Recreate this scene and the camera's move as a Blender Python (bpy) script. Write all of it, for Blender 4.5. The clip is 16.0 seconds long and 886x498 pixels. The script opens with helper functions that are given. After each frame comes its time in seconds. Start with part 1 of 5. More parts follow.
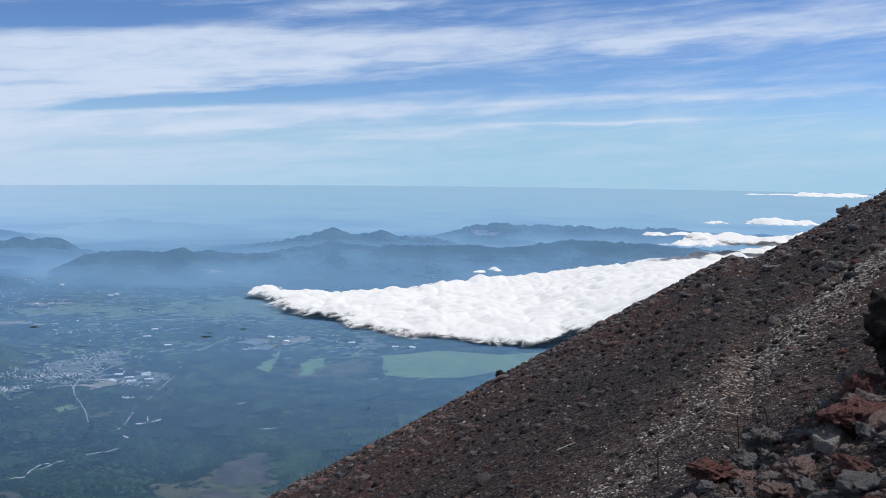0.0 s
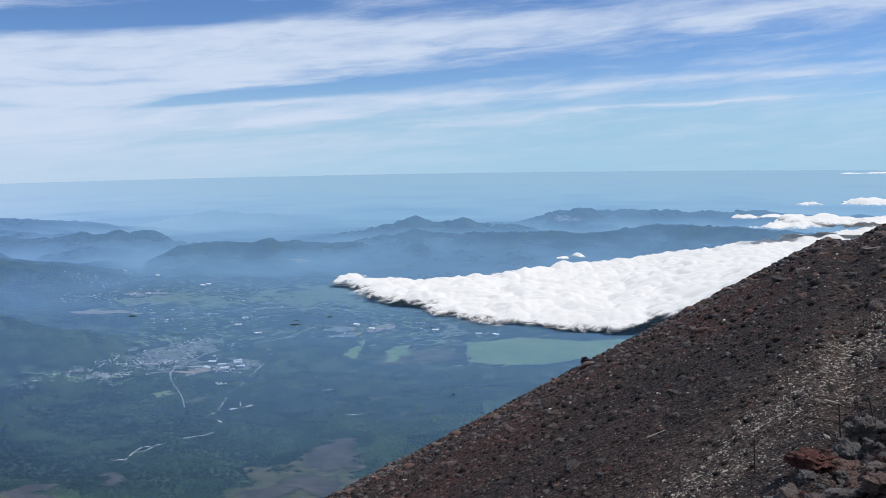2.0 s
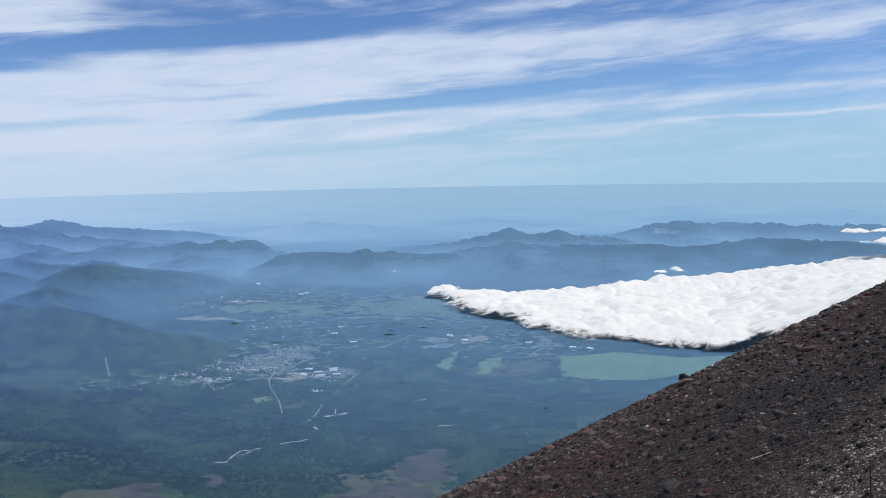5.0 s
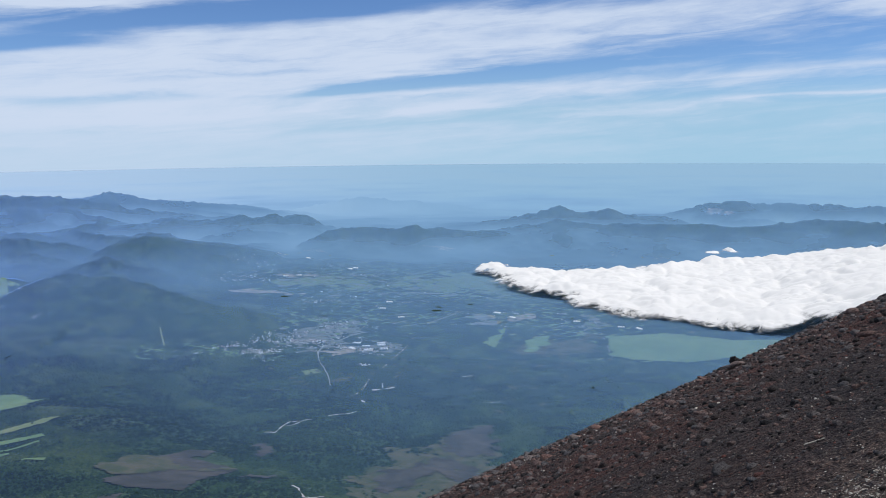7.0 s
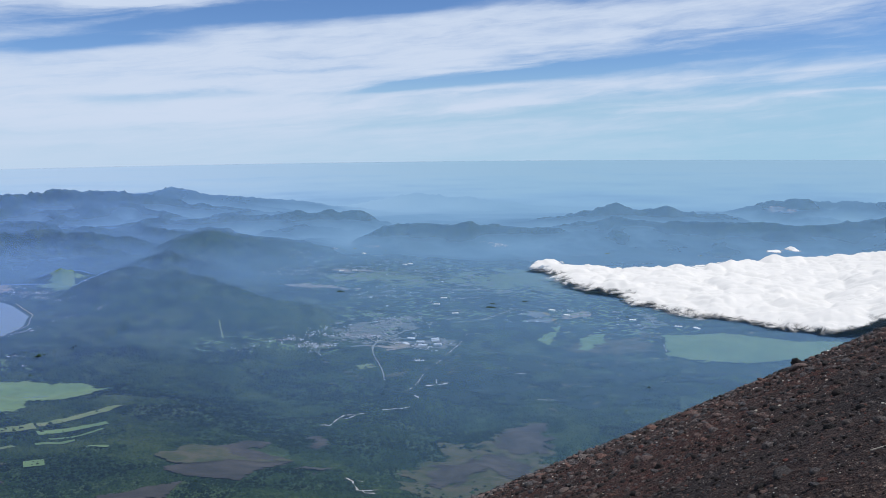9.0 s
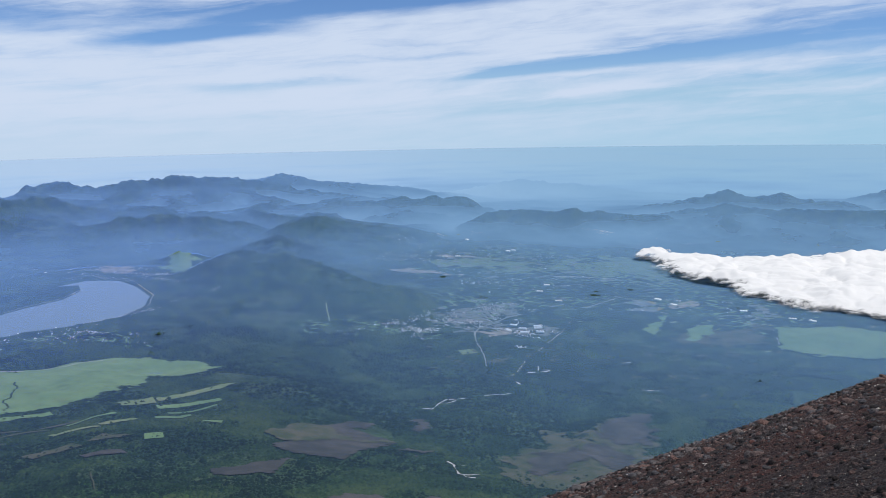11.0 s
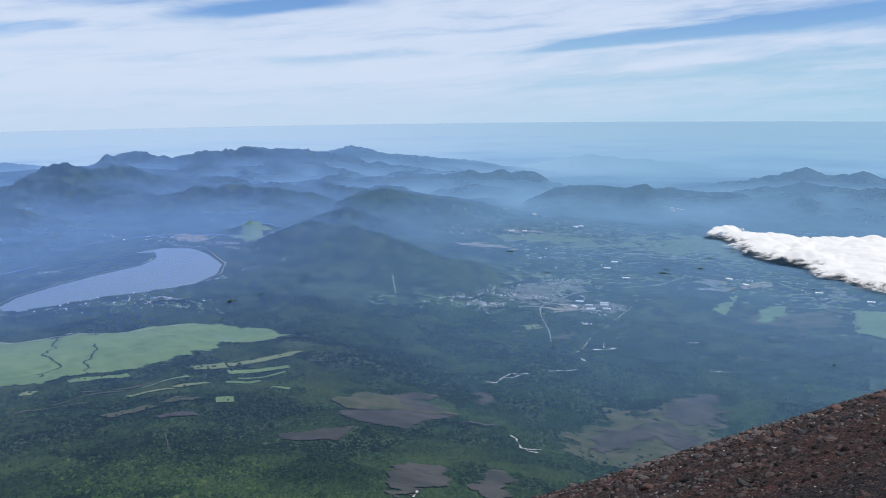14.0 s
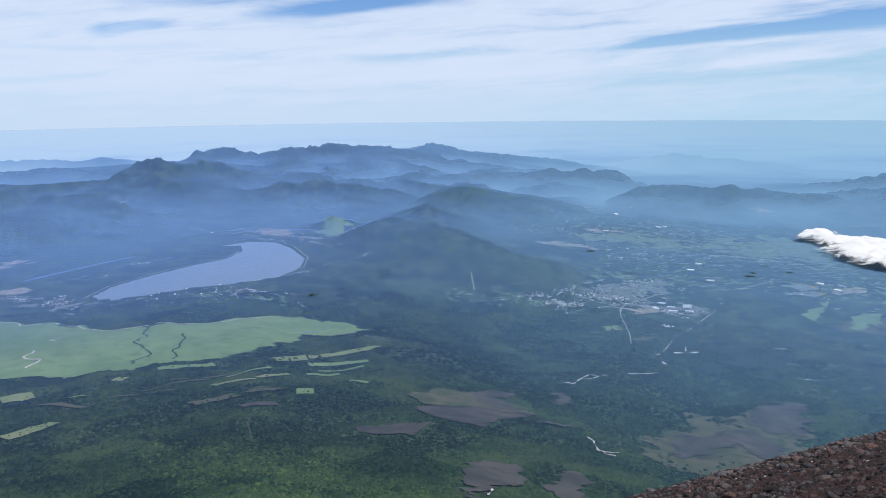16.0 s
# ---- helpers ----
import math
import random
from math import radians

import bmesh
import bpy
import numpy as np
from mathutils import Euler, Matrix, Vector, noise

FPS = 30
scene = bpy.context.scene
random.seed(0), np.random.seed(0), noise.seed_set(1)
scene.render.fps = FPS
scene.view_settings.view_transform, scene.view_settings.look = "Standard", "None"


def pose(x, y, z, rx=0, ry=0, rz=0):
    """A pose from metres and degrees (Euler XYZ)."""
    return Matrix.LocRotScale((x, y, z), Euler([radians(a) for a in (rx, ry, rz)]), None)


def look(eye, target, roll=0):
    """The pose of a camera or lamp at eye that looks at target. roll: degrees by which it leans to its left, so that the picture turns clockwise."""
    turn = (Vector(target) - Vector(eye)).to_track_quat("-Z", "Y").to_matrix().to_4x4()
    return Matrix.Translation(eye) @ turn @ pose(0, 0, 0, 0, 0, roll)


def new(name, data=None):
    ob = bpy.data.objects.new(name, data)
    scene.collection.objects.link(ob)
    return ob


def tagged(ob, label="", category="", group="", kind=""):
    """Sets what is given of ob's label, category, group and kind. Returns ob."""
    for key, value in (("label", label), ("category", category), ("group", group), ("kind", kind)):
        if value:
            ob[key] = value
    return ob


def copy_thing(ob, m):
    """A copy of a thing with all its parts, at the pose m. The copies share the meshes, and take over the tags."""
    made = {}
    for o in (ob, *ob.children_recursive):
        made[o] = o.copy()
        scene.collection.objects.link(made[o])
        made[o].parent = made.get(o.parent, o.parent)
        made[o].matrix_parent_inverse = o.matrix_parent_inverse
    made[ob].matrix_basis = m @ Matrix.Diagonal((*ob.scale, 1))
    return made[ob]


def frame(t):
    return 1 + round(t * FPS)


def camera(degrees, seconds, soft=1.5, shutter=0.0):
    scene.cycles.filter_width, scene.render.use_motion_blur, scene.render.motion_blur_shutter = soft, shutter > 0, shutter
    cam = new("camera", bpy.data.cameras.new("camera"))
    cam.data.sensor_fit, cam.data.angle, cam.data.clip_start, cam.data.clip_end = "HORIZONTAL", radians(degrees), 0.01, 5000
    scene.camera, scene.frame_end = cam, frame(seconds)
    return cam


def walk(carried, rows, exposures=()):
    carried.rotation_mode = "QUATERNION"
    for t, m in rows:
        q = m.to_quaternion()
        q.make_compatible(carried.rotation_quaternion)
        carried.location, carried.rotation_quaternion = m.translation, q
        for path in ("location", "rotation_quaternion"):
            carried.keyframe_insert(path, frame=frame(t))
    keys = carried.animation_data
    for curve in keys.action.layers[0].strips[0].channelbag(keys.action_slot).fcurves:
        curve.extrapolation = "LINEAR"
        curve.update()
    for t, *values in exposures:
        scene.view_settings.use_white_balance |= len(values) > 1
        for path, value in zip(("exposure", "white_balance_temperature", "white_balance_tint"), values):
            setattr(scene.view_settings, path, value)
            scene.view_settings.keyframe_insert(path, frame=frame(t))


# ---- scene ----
# A volcano's flank at true size; the country far below it is laid out at one twentieth.
cam = camera(55.5, 16.0, 0.75)
EYE = 1.6
ROWS = [
    (0.0, -0.000, -0.000, 83.90, -0.59, 0.06),
    (0.5, -0.007, -0.000, 83.69, -0.40, 1.05),
    (1.0, -0.018, -0.000, 83.49, -0.06, 2.57),
    (1.5, -0.029, -0.001, 83.19, 0.50, 4.19),
    (2.0, -0.038, -0.002, 83.03, 0.87, 5.52),
    (2.5, -0.045, -0.002, 83.09, 0.90, 6.39),
    (3.0, -0.049, -0.003, 83.74, 0.84, 7.03),
    (3.5, -0.055, -0.004, 84.33, 0.67, 7.95),
    (4.0, -0.066, -0.005, 84.41, 0.95, 9.46),
    (6.5, -0.099, -0.013, 82.71, 0.50, 14.40),
    (7.0, -0.106, -0.014, 82.42, 0.56, 15.30),
    (7.5, -0.113, -0.016, 82.22, 0.81, 16.42),
    (8.0, -0.120, -0.018, 82.39, 0.35, 17.45),
    (8.5, -0.125, -0.020, 82.34, 0.52, 18.14),
    (9.0, -0.131, -0.022, 82.21, 0.57, 19.05),
    (9.5, -0.141, -0.026, 81.91, 0.76, 20.67),
    (10.0, -0.156, -0.032, 81.67, 0.97, 22.95),
    (12.5, -0.190, -0.048, 80.93, 0.89, 28.33),
    (13.0, -0.195, -0.051, 80.69, 0.91, 29.12),
    (13.5, -0.199, -0.053, 80.19, 0.71, 29.79),
    (14.0, -0.204, -0.056, 79.67, 0.67, 30.70),
    (14.5, -0.213, -0.062, 79.84, 0.78, 32.23),
    (15.0, -0.222, -0.068, 79.97, 0.50, 33.79),
    (15.5, -0.230, -0.073, 79.86, 0.55, 35.07),
    (16.0, -0.236, -0.077, 79.58, 0.64, 36.18),
]
walk(cam, [(t, pose(x, y, EYE, rx, ry, rz)) for t, x, y, rx, ry, rz in ROWS],
     exposures=((0.0, -0.02), (7.0, -0.05), (13.5, 0.0), (16.0, 0.09)))

# ---- world and sun ----
SUN_BEARING, SUN_HEIGHT = 74.0, 53.0
world = bpy.data.worlds.new("sky")
scene.world = world
world.use_nodes = True


class Nodes:
    """A short way to write node trees."""

    def __init__(self, tree):
        self.tree = tree
        tree.nodes.clear()

    def add(self, kind, inputs=None, **fields):
        node = self.tree.nodes.new(kind)
        if "operation" in fields:
            node.operation = fields["operation"]
        if "data_type" in fields:
            node.data_type = fields["data_type"]
        if "feature" in fields:
            node.feature = fields["feature"]
        if "attribute_name" in fields:
            node.attribute_name = fields["attribute_name"]
        if "noise_dimensions" in fields:
            node.noise_dimensions = fields["noise_dimensions"]
        for key, value in (inputs or {}).items():
            if isinstance(value, bpy.types.NodeSocket):
                self.tree.links.new(value, node.inputs[key])
            else:
                node.inputs[key].default_value = value
        return node

    def link(self, a, b):
        self.tree.links.new(a, b)

    def math(self, op, a, b=0.0, c=0.0):
        return self.add("ShaderNodeMath", {0: a, 1: b, 2: c}, operation=op).outputs[0]

    def span(self, value, lo, hi, a=0.0, b=1.0):
        n = self.add("ShaderNodeMapRange", {0: value, 1: lo, 2: hi, 3: a, 4: b})
        n.interpolation_type = "SMOOTHSTEP"
        return n.outputs[0]

    def ramp(self, value, stops, ease="LINEAR"):
        n = self.add("ShaderNodeValToRGB", {0: value})
        n.color_ramp.interpolation = ease
        e = n.color_ramp.elements
        while len(e) < len(stops):
            e.new(0.5)
        for i, (p, c) in enumerate(stops):
            e[i].position = p
            e[i].color = c if isinstance(c, tuple) else (c, c, c, 1)
        return n.outputs[0]

    def noise(self, vector, scale, detail=5.0, rough=0.55, warp=0.0):
        n = self.add("ShaderNodeTexNoise", {"Vector": vector, "Scale": scale, "Detail": detail, "Roughness": rough, "Distortion": warp})
        return n.outputs[0]

    def mix(self, factor, a, b):
        n = self.add("ShaderNodeMix", data_type="RGBA")
        for key, value in ((0, factor), (6, a), (7, b)):
            if isinstance(value, bpy.types.NodeSocket):
                self.tree.links.new(value, n.inputs[key])
            else:
                n.inputs[key].default_value = value
        return n.outputs[2]


# cirrus streaks: bearing and height of both ends, half width, and how much they add to or clear from the veil
STREAKS = ((-20.0, 4.0, -8.0, 4.4, 0.16, 0.32), (-27.0, 2.4, -6.0, 3.4, 0.22, 0.34), (-20.0, 1.7, -10.0, 2.2, 0.20, 0.28), (2.0, 3.6, 14.0, 4.2, 0.20, 0.26), (3.0, 2.35, 18.0, 2.75, 0.11, 0.38), (-8.0, 1.3, 3.0, 1.9, 0.18, 0.22),
           (-40.0, 1.0, -28.0, 1.7, 0.25, 0.15), (-36.0, 3.6, -22.0, 4.6, 0.20, -0.18), (-60.0, 3.0, -50.0, 3.4, 0.22, -0.16), (8.0, 4.9, 27.0, 5.3, 0.25, 0.18),
           (-18.0, 1.9, -6.0, 3.2, 0.40, 0.40), (-8.0, 3.2, 26.0, 4.5, 0.50, 0.42), (-9.0, 1.7, 17.0, 2.8, 0.26, 0.30), (-12.5, 9.3, -2.0, 10.4, 0.45, 0.38),
           (-4.0, 4.2, 3.0, 4.6, 0.25, 0.30), (11.0, 5.2, 20.0, 5.8, 0.50, 0.25), (-27.0, 2.7, -3.0, 4.8, 0.50, -0.62), (-11.5, 4.0, 2.0, 4.7, 0.35, -0.45), (-8.0, 4.6, 27.0, 6.1, 0.70, -0.22),
           (-42.5, 2.2, -30.5, 3.0, 0.36, -0.60), (-25.5, 2.6, -8.0, 4.4, 0.45, -0.60), (-26.5, 0.4, -6.0, 1.9, 0.50, -0.40), (-49.0, 5.1, -35.0, 6.2, 0.42, -0.80),
           (-58.5, 4.1, -53.0, 4.6, 0.45, -0.60), (-45.0, 5.3, -33.0, 7.7, 0.60, -0.75), (-34.0, 7.6, -17.0, 8.5, 0.70, -0.70), (-27.0, 8.6, -12.0, 9.2, 0.70, -0.45),
           (-53.0, 2.3, -47.0, 2.6, 0.25, -0.30), (-64.0, 1.2, -55.0, 1.6, 0.30, -0.25))


def build_sky():
    n = Nodes(world.node_tree)
    way = n.add("ShaderNodeTexCoord").outputs["Generated"]
    xyz = n.add("ShaderNodeSeparateXYZ", {0: way}).outputs
    bearing = n.math("MULTIPLY", n.math("ARCTAN2", xyz[0], xyz[1]), 57.2958)
    height = n.math("MULTIPLY", n.math("ARCSINE", xyz[2]), 57.2958)
    # the wind draws everything out along lines that rise a little to the south
    drawn = n.math("SUBTRACT", height, n.math("MULTIPLY", bearing, 0.075))
    flat = n.add("ShaderNodeCombineXYZ", {0: n.math("MULTIPLY", bearing, 0.07), 1: n.math("MULTIPLY", drawn, 0.42), 2: 3.1}).outputs[0]
    swirl = n.math("SUBTRACT", n.noise(flat, 1.1, 5, 0.55, 0.4), 0.5)
    fibre = n.add("ShaderNodeCombineXYZ", {0: n.math("MULTIPLY", bearing, 0.06), 1: n.math("ADD", n.math("MULTIPLY", drawn, 0.62), n.math("MULTIPLY", swirl, 1.1)), 2: 7.0}).outputs[0]
    threads = n.math("SUBTRACT", n.noise(fibre, 2.3, 7, 0.6, 0.35), 0.5)
    puffs = n.add("ShaderNodeCombineXYZ", {0: n.math("MULTIPLY", bearing, 0.22), 1: n.math("MULTIPLY", drawn, 0.8), 2: 1.0}).outputs[0]
    soft = n.math("SUBTRACT", n.noise(puffs, 1.0, 5, 0.6), 0.5)
    level = n.math("ADD", height, n.math("ADD", n.math("MULTIPLY", swirl, 1.5), n.math("MULTIPLY", threads, 0.7)))
    turn = n.math("DIVIDE", n.math("ADD", bearing, 70.0), 105.0)

    def line(*points):
        return n.math("MULTIPLY", n.ramp(turn, [((b + 70) / 105, e / 12.0) for b, e in points]), 12.0)

    low = line((-70, 0.0), (-42, 0.2), (-30, 1.0), (-20, 3.4), (-10.7, 5.4), (4.2, 6.9), (27, 7.8), (35, 8.3))
    top = line((-70, 7.0), (-60, 6.0), (-50, 5.4), (-39, 6.0), (-27, 6.9), (-17.8, 8.1), (-7, 8.0), (8, 8.1), (27, 8.9), (35, 9.4))
    veil = n.math("MULTIPLY", n.span(n.math("SUBTRACT", level, low), -0.8, 0.8), n.span(n.math("SUBTRACT", level, top), -0.7, 1.3, 1.0, 0.0))
    wedge = n.math("MULTIPLY", n.span(n.math("SUBTRACT", level, top), 1.2, 2.4), n.span(bearing, -29.0, -37.0))
    cover = n.math("ADD", n.math("MULTIPLY", veil, n.span(bearing, 5.0, -32.0, 0.80, 0.96)), n.math("MULTIPLY", wedge, 0.85))
    thin = n.math("MULTIPLY", n.span(n.math("SUBTRACT", level, low), -0.5, 0.3, 1.0, 0.0), n.span(bearing, 8.0, -26.0, 0.12, 0.66))
    cover = n.math("ADD", cover, n.math("ADD", thin, n.math("MULTIPLY", n.span(n.math("SUBTRACT", level, top), 0.0, 1.0), 0.13)))
    for b0, e0, b1, e1, wide, amount in STREAKS:
        u = n.math("DIVIDE", n.math("SUBTRACT", bearing, b0), b1 - b0)
        gap = n.math("ABSOLUTE", n.math("SUBTRACT", n.math("ADD", height, n.math("ADD", n.math("MULTIPLY", swirl, 0.7), n.math("MULTIPLY", threads, 0.35))), n.math("ADD", n.math("MULTIPLY", u, e1 - e0), e0)))
        body = n.math("MULTIPLY", n.span(gap, 0.0, wide * 1.5, 1.0, 0.0), n.math("MULTIPLY", n.span(u, -0.12, 0.2), n.span(u, 0.75, 1.12, 1.0, 0.0)))
        cover = n.math("ADD", cover, n.math("MULTIPLY", body, amount))
    cover = n.math("ADD", cover, n.math("ADD", n.math("MULTIPLY", threads, 1.45), n.math("MULTIPLY", soft, 0.75)))
    cover = n.span(cover, -0.15, 1.15)
    cover = n.math("MULTIPLY", cover, n.span(height, -2.6, 1.8, 0.25, 0.97))
    sky = n.add("ShaderNodeTexSky")
    sky.sky_type = "NISHITA"
    sky.sun_disc = False
    sky.sun_elevation, sky.sun_rotation = radians(SUN_HEIGHT), radians(SUN_BEARING)
    sky.altitude, sky.air_density, sky.dust_density, sky.ozone_density = 3200, 1.0, 0.2, 3.0
    over = n.add("ShaderNodeCombineXYZ", {0: xyz[0], 1: xyz[1], 2: n.math("MAXIMUM", xyz[2], 0.03)}).outputs[0]
    n.link(over, sky.inputs[0])
    air = n.add("ShaderNodeVectorMath", {0: sky.outputs[0], 1: (0.068, 0.084, 0.107)}, operation="MULTIPLY").outputs[0]
    low_air = n.mix(n.span(bearing, 5.0, -50.0), (0.37, 0.60, 0.79, 1), (0.52, 0.67, 0.85, 1))
    air = n.mix(n.span(height, 5.0, -1.5, 0.0, 0.96), air, low_air)
    paint = n.mix(cover, air, (0.63, 0.73, 0.90, 1))
    back = n.add("ShaderNodeBackground", {0: paint, 1: 1.0})
    n.link(back.outputs[0], n.add("ShaderNodeOutputWorld").inputs[0])


build_sky()
sun = new("sun", bpy.data.lights.new("sun", "SUN"))
sun.data.energy, sun.data.angle, sun.data.color = 4.6, radians(0.5), (1.0, 0.95, 0.88)
_s, _h = radians(SUN_BEARING), radians(SUN_HEIGHT)
SUN_WAY = Vector((math.sin(_s) * math.cos(_h), math.cos(_s) * math.cos(_h), math.sin(_h)))
sun.matrix_world = look(SUN_WAY * 50, (0, 0, 0))


# ---- materials ----
def material(name):
    m = bpy.data.materials.new(name)
    m.use_nodes = True
    return m, Nodes(m.node_tree)


def finish(n, colour, rough, bump=None, strength=0.5, distance=0.1, spec=0.3):
    b = n.add("ShaderNodeBsdfPrincipled", {"Base Color": colour, "Roughness": rough, "Specular IOR Level": spec})
    if bump is not None:
        n.link(n.add("ShaderNodeBump", {"Strength": strength, "Distance": distance, "Height": bump}).outputs[0], b.inputs["Normal"])
    n.link(b.outputs[0], n.add("ShaderNodeOutputMaterial").inputs[0])


def where(n):
    return n.add("ShaderNodeNewGeometry").outputs["Position"]


def country_material():
    m, n = material("wooded country")
    p = where(n)
    broad = n.noise(p, 0.012, 5, 0.6)
    stands = n.noise(p, 0.06, 5, 0.6, 0.6)
    grain = n.noise(p, 0.9, 4, 0.65)
    woods = n.ramp(stands, [(0.32, (0.014, 0.034, 0.018, 1)), (0.46, (0.026, 0.056, 0.027, 1)), (0.58, (0.048, 0.086, 0.036, 1)), (0.72, (0.080, 0.120, 0.050, 1))])
    for scale in (0.045, 0.11):
        # stands of different age and crops, parted by straight lines
        cells = n.add("ShaderNodeTexVoronoi", {"Vector": p, "Scale": scale, "Randomness": 0.8})
        cells.distance = "CHEBYCHEV"
        own = n.add("ShaderNodeSeparateColor", {0: cells.outputs["Color"]}).outputs
        woods = n.mix(n.span(own[0], 0.6, 0.9, 0.0, 0.6), woods, (0.070, 0.100, 0.052, 1))
        woods = n.mix(n.span(own[1], 0.6, 0.85, 0.0, 0.7), woods, (0.010, 0.026, 0.016, 1))
    woods = n.mix(n.span(broad, 0.35, 0.7, 0.0, 0.45), woods, (0.034, 0.075, 0.036, 1))
    woods = n.mix(n.span(grain, 0.35, 0.62, 0.0, 0.65), woods, (0.008, 0.021, 0.010, 1))
    finish(n, woods, 0.9, n.noise(p, 0.7, 5, 0.7), 0.9, 1.2, 0.1)
    return m


def cover_material(name, a, b, scale=0.08, bump=0.2):
    m, n = material(name)
    p = where(n)
    c = n.mix(n.span(n.noise(p, scale, 6, 0.6, 0.5), 0.36, 0.64), a, b)
    c = n.mix(n.span(n.noise(p, scale * 8, 4, 0.6), 0.45, 0.75, 0.0, 0.45), c, tuple(v * 0.5 for v in a[:3]) + (1,))
    c = n.mix(n.span(n.noise(p, scale * 2.6, 5, 0.7, 1.2), 0.52, 0.7, 0.0, 0.5), c, tuple(v * w for v, w in zip(b[:3], (0.95, 0.72, 0.7))) + (1,))
    finish(n, c, 0.9, n.noise(p, 1.2, 4), 0.4, bump, 0.15)
    return m


def water_material():
    m, n = material("water")
    p = where(n)
    c = n.mix(n.noise(p, 0.01, 3), (0.018, 0.065, 0.115, 1), (0.025, 0.08, 0.13, 1))
    finish(n, c, 0.07, n.noise(p, 0.3, 3), 0.03, 0.03, 0.6)
    return m


def painted_haze_material():
    """Painted aerial haze, lit by sun and sky: blue where thin, pale where deep."""
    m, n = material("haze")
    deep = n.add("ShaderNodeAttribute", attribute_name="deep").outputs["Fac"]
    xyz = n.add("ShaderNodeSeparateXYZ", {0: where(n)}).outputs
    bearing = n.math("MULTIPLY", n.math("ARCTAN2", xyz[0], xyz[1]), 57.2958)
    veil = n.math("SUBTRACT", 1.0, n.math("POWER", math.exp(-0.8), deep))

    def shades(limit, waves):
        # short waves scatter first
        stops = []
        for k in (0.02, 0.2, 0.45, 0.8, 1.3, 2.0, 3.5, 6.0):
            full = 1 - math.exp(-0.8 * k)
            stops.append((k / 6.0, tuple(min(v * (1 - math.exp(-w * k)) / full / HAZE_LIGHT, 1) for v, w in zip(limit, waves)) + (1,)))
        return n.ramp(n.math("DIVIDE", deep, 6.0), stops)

    # painted tint by bearing: duller over the plain, bluer northward, paler where deep there
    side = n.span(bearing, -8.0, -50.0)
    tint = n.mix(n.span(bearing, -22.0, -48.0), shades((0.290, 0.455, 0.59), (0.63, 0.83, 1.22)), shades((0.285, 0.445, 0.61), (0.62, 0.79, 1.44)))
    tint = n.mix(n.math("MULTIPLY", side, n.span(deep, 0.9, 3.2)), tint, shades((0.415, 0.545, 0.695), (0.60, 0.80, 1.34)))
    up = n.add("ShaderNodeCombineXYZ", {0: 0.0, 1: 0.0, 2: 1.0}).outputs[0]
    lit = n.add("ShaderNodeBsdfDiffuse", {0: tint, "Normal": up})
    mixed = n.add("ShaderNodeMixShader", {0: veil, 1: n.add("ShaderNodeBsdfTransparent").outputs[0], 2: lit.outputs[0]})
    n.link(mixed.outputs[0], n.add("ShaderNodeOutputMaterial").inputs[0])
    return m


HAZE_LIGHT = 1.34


def cloud_material():
    m, n = material("cloud")
    p = where(n)
    thick = n.add("ShaderNodeAttribute", attribute_name="thick").outputs["Fac"]
    ragged = n.math("ADD", thick, n.math("MULTIPLY", n.math("SUBTRACT", n.noise(p, 0.09, 8, 0.7, 0.6), 0.5), 1.25))
    dens = n.math("MULTIPLY", n.span(ragged, 0.04, 0.42), n.span(thick, 0.0, 0.06))
    white = (0.71, 0.71, 0.70, 1)
    # light scatters inside the cloud, which softens its shading
    way = n.add("ShaderNodeVectorMath", {0: n.add("ShaderNodeNewGeometry").outputs["Normal"], 1: (0.0, 0.0, 0.8)}, operation="ADD").outputs[0]
    way = n.add("ShaderNodeVectorMath", {0: way}, operation="NORMALIZE").outputs[0]
    lit = n.add("ShaderNodeMixShader", {0: 0.14, 1: n.add("ShaderNodeBsdfDiffuse", {0: white, "Normal": way}).outputs[0], 2: n.add("ShaderNodeBsdfTranslucent", {0: white}).outputs[0]})
    mixed = n.add("ShaderNodeMixShader", {0: dens, 1: n.add("ShaderNodeBsdfTransparent").outputs[0], 2: lit.outputs[0]})
    n.link(mixed.outputs[0], n.add("ShaderNodeOutputMaterial").inputs[0])
    return m


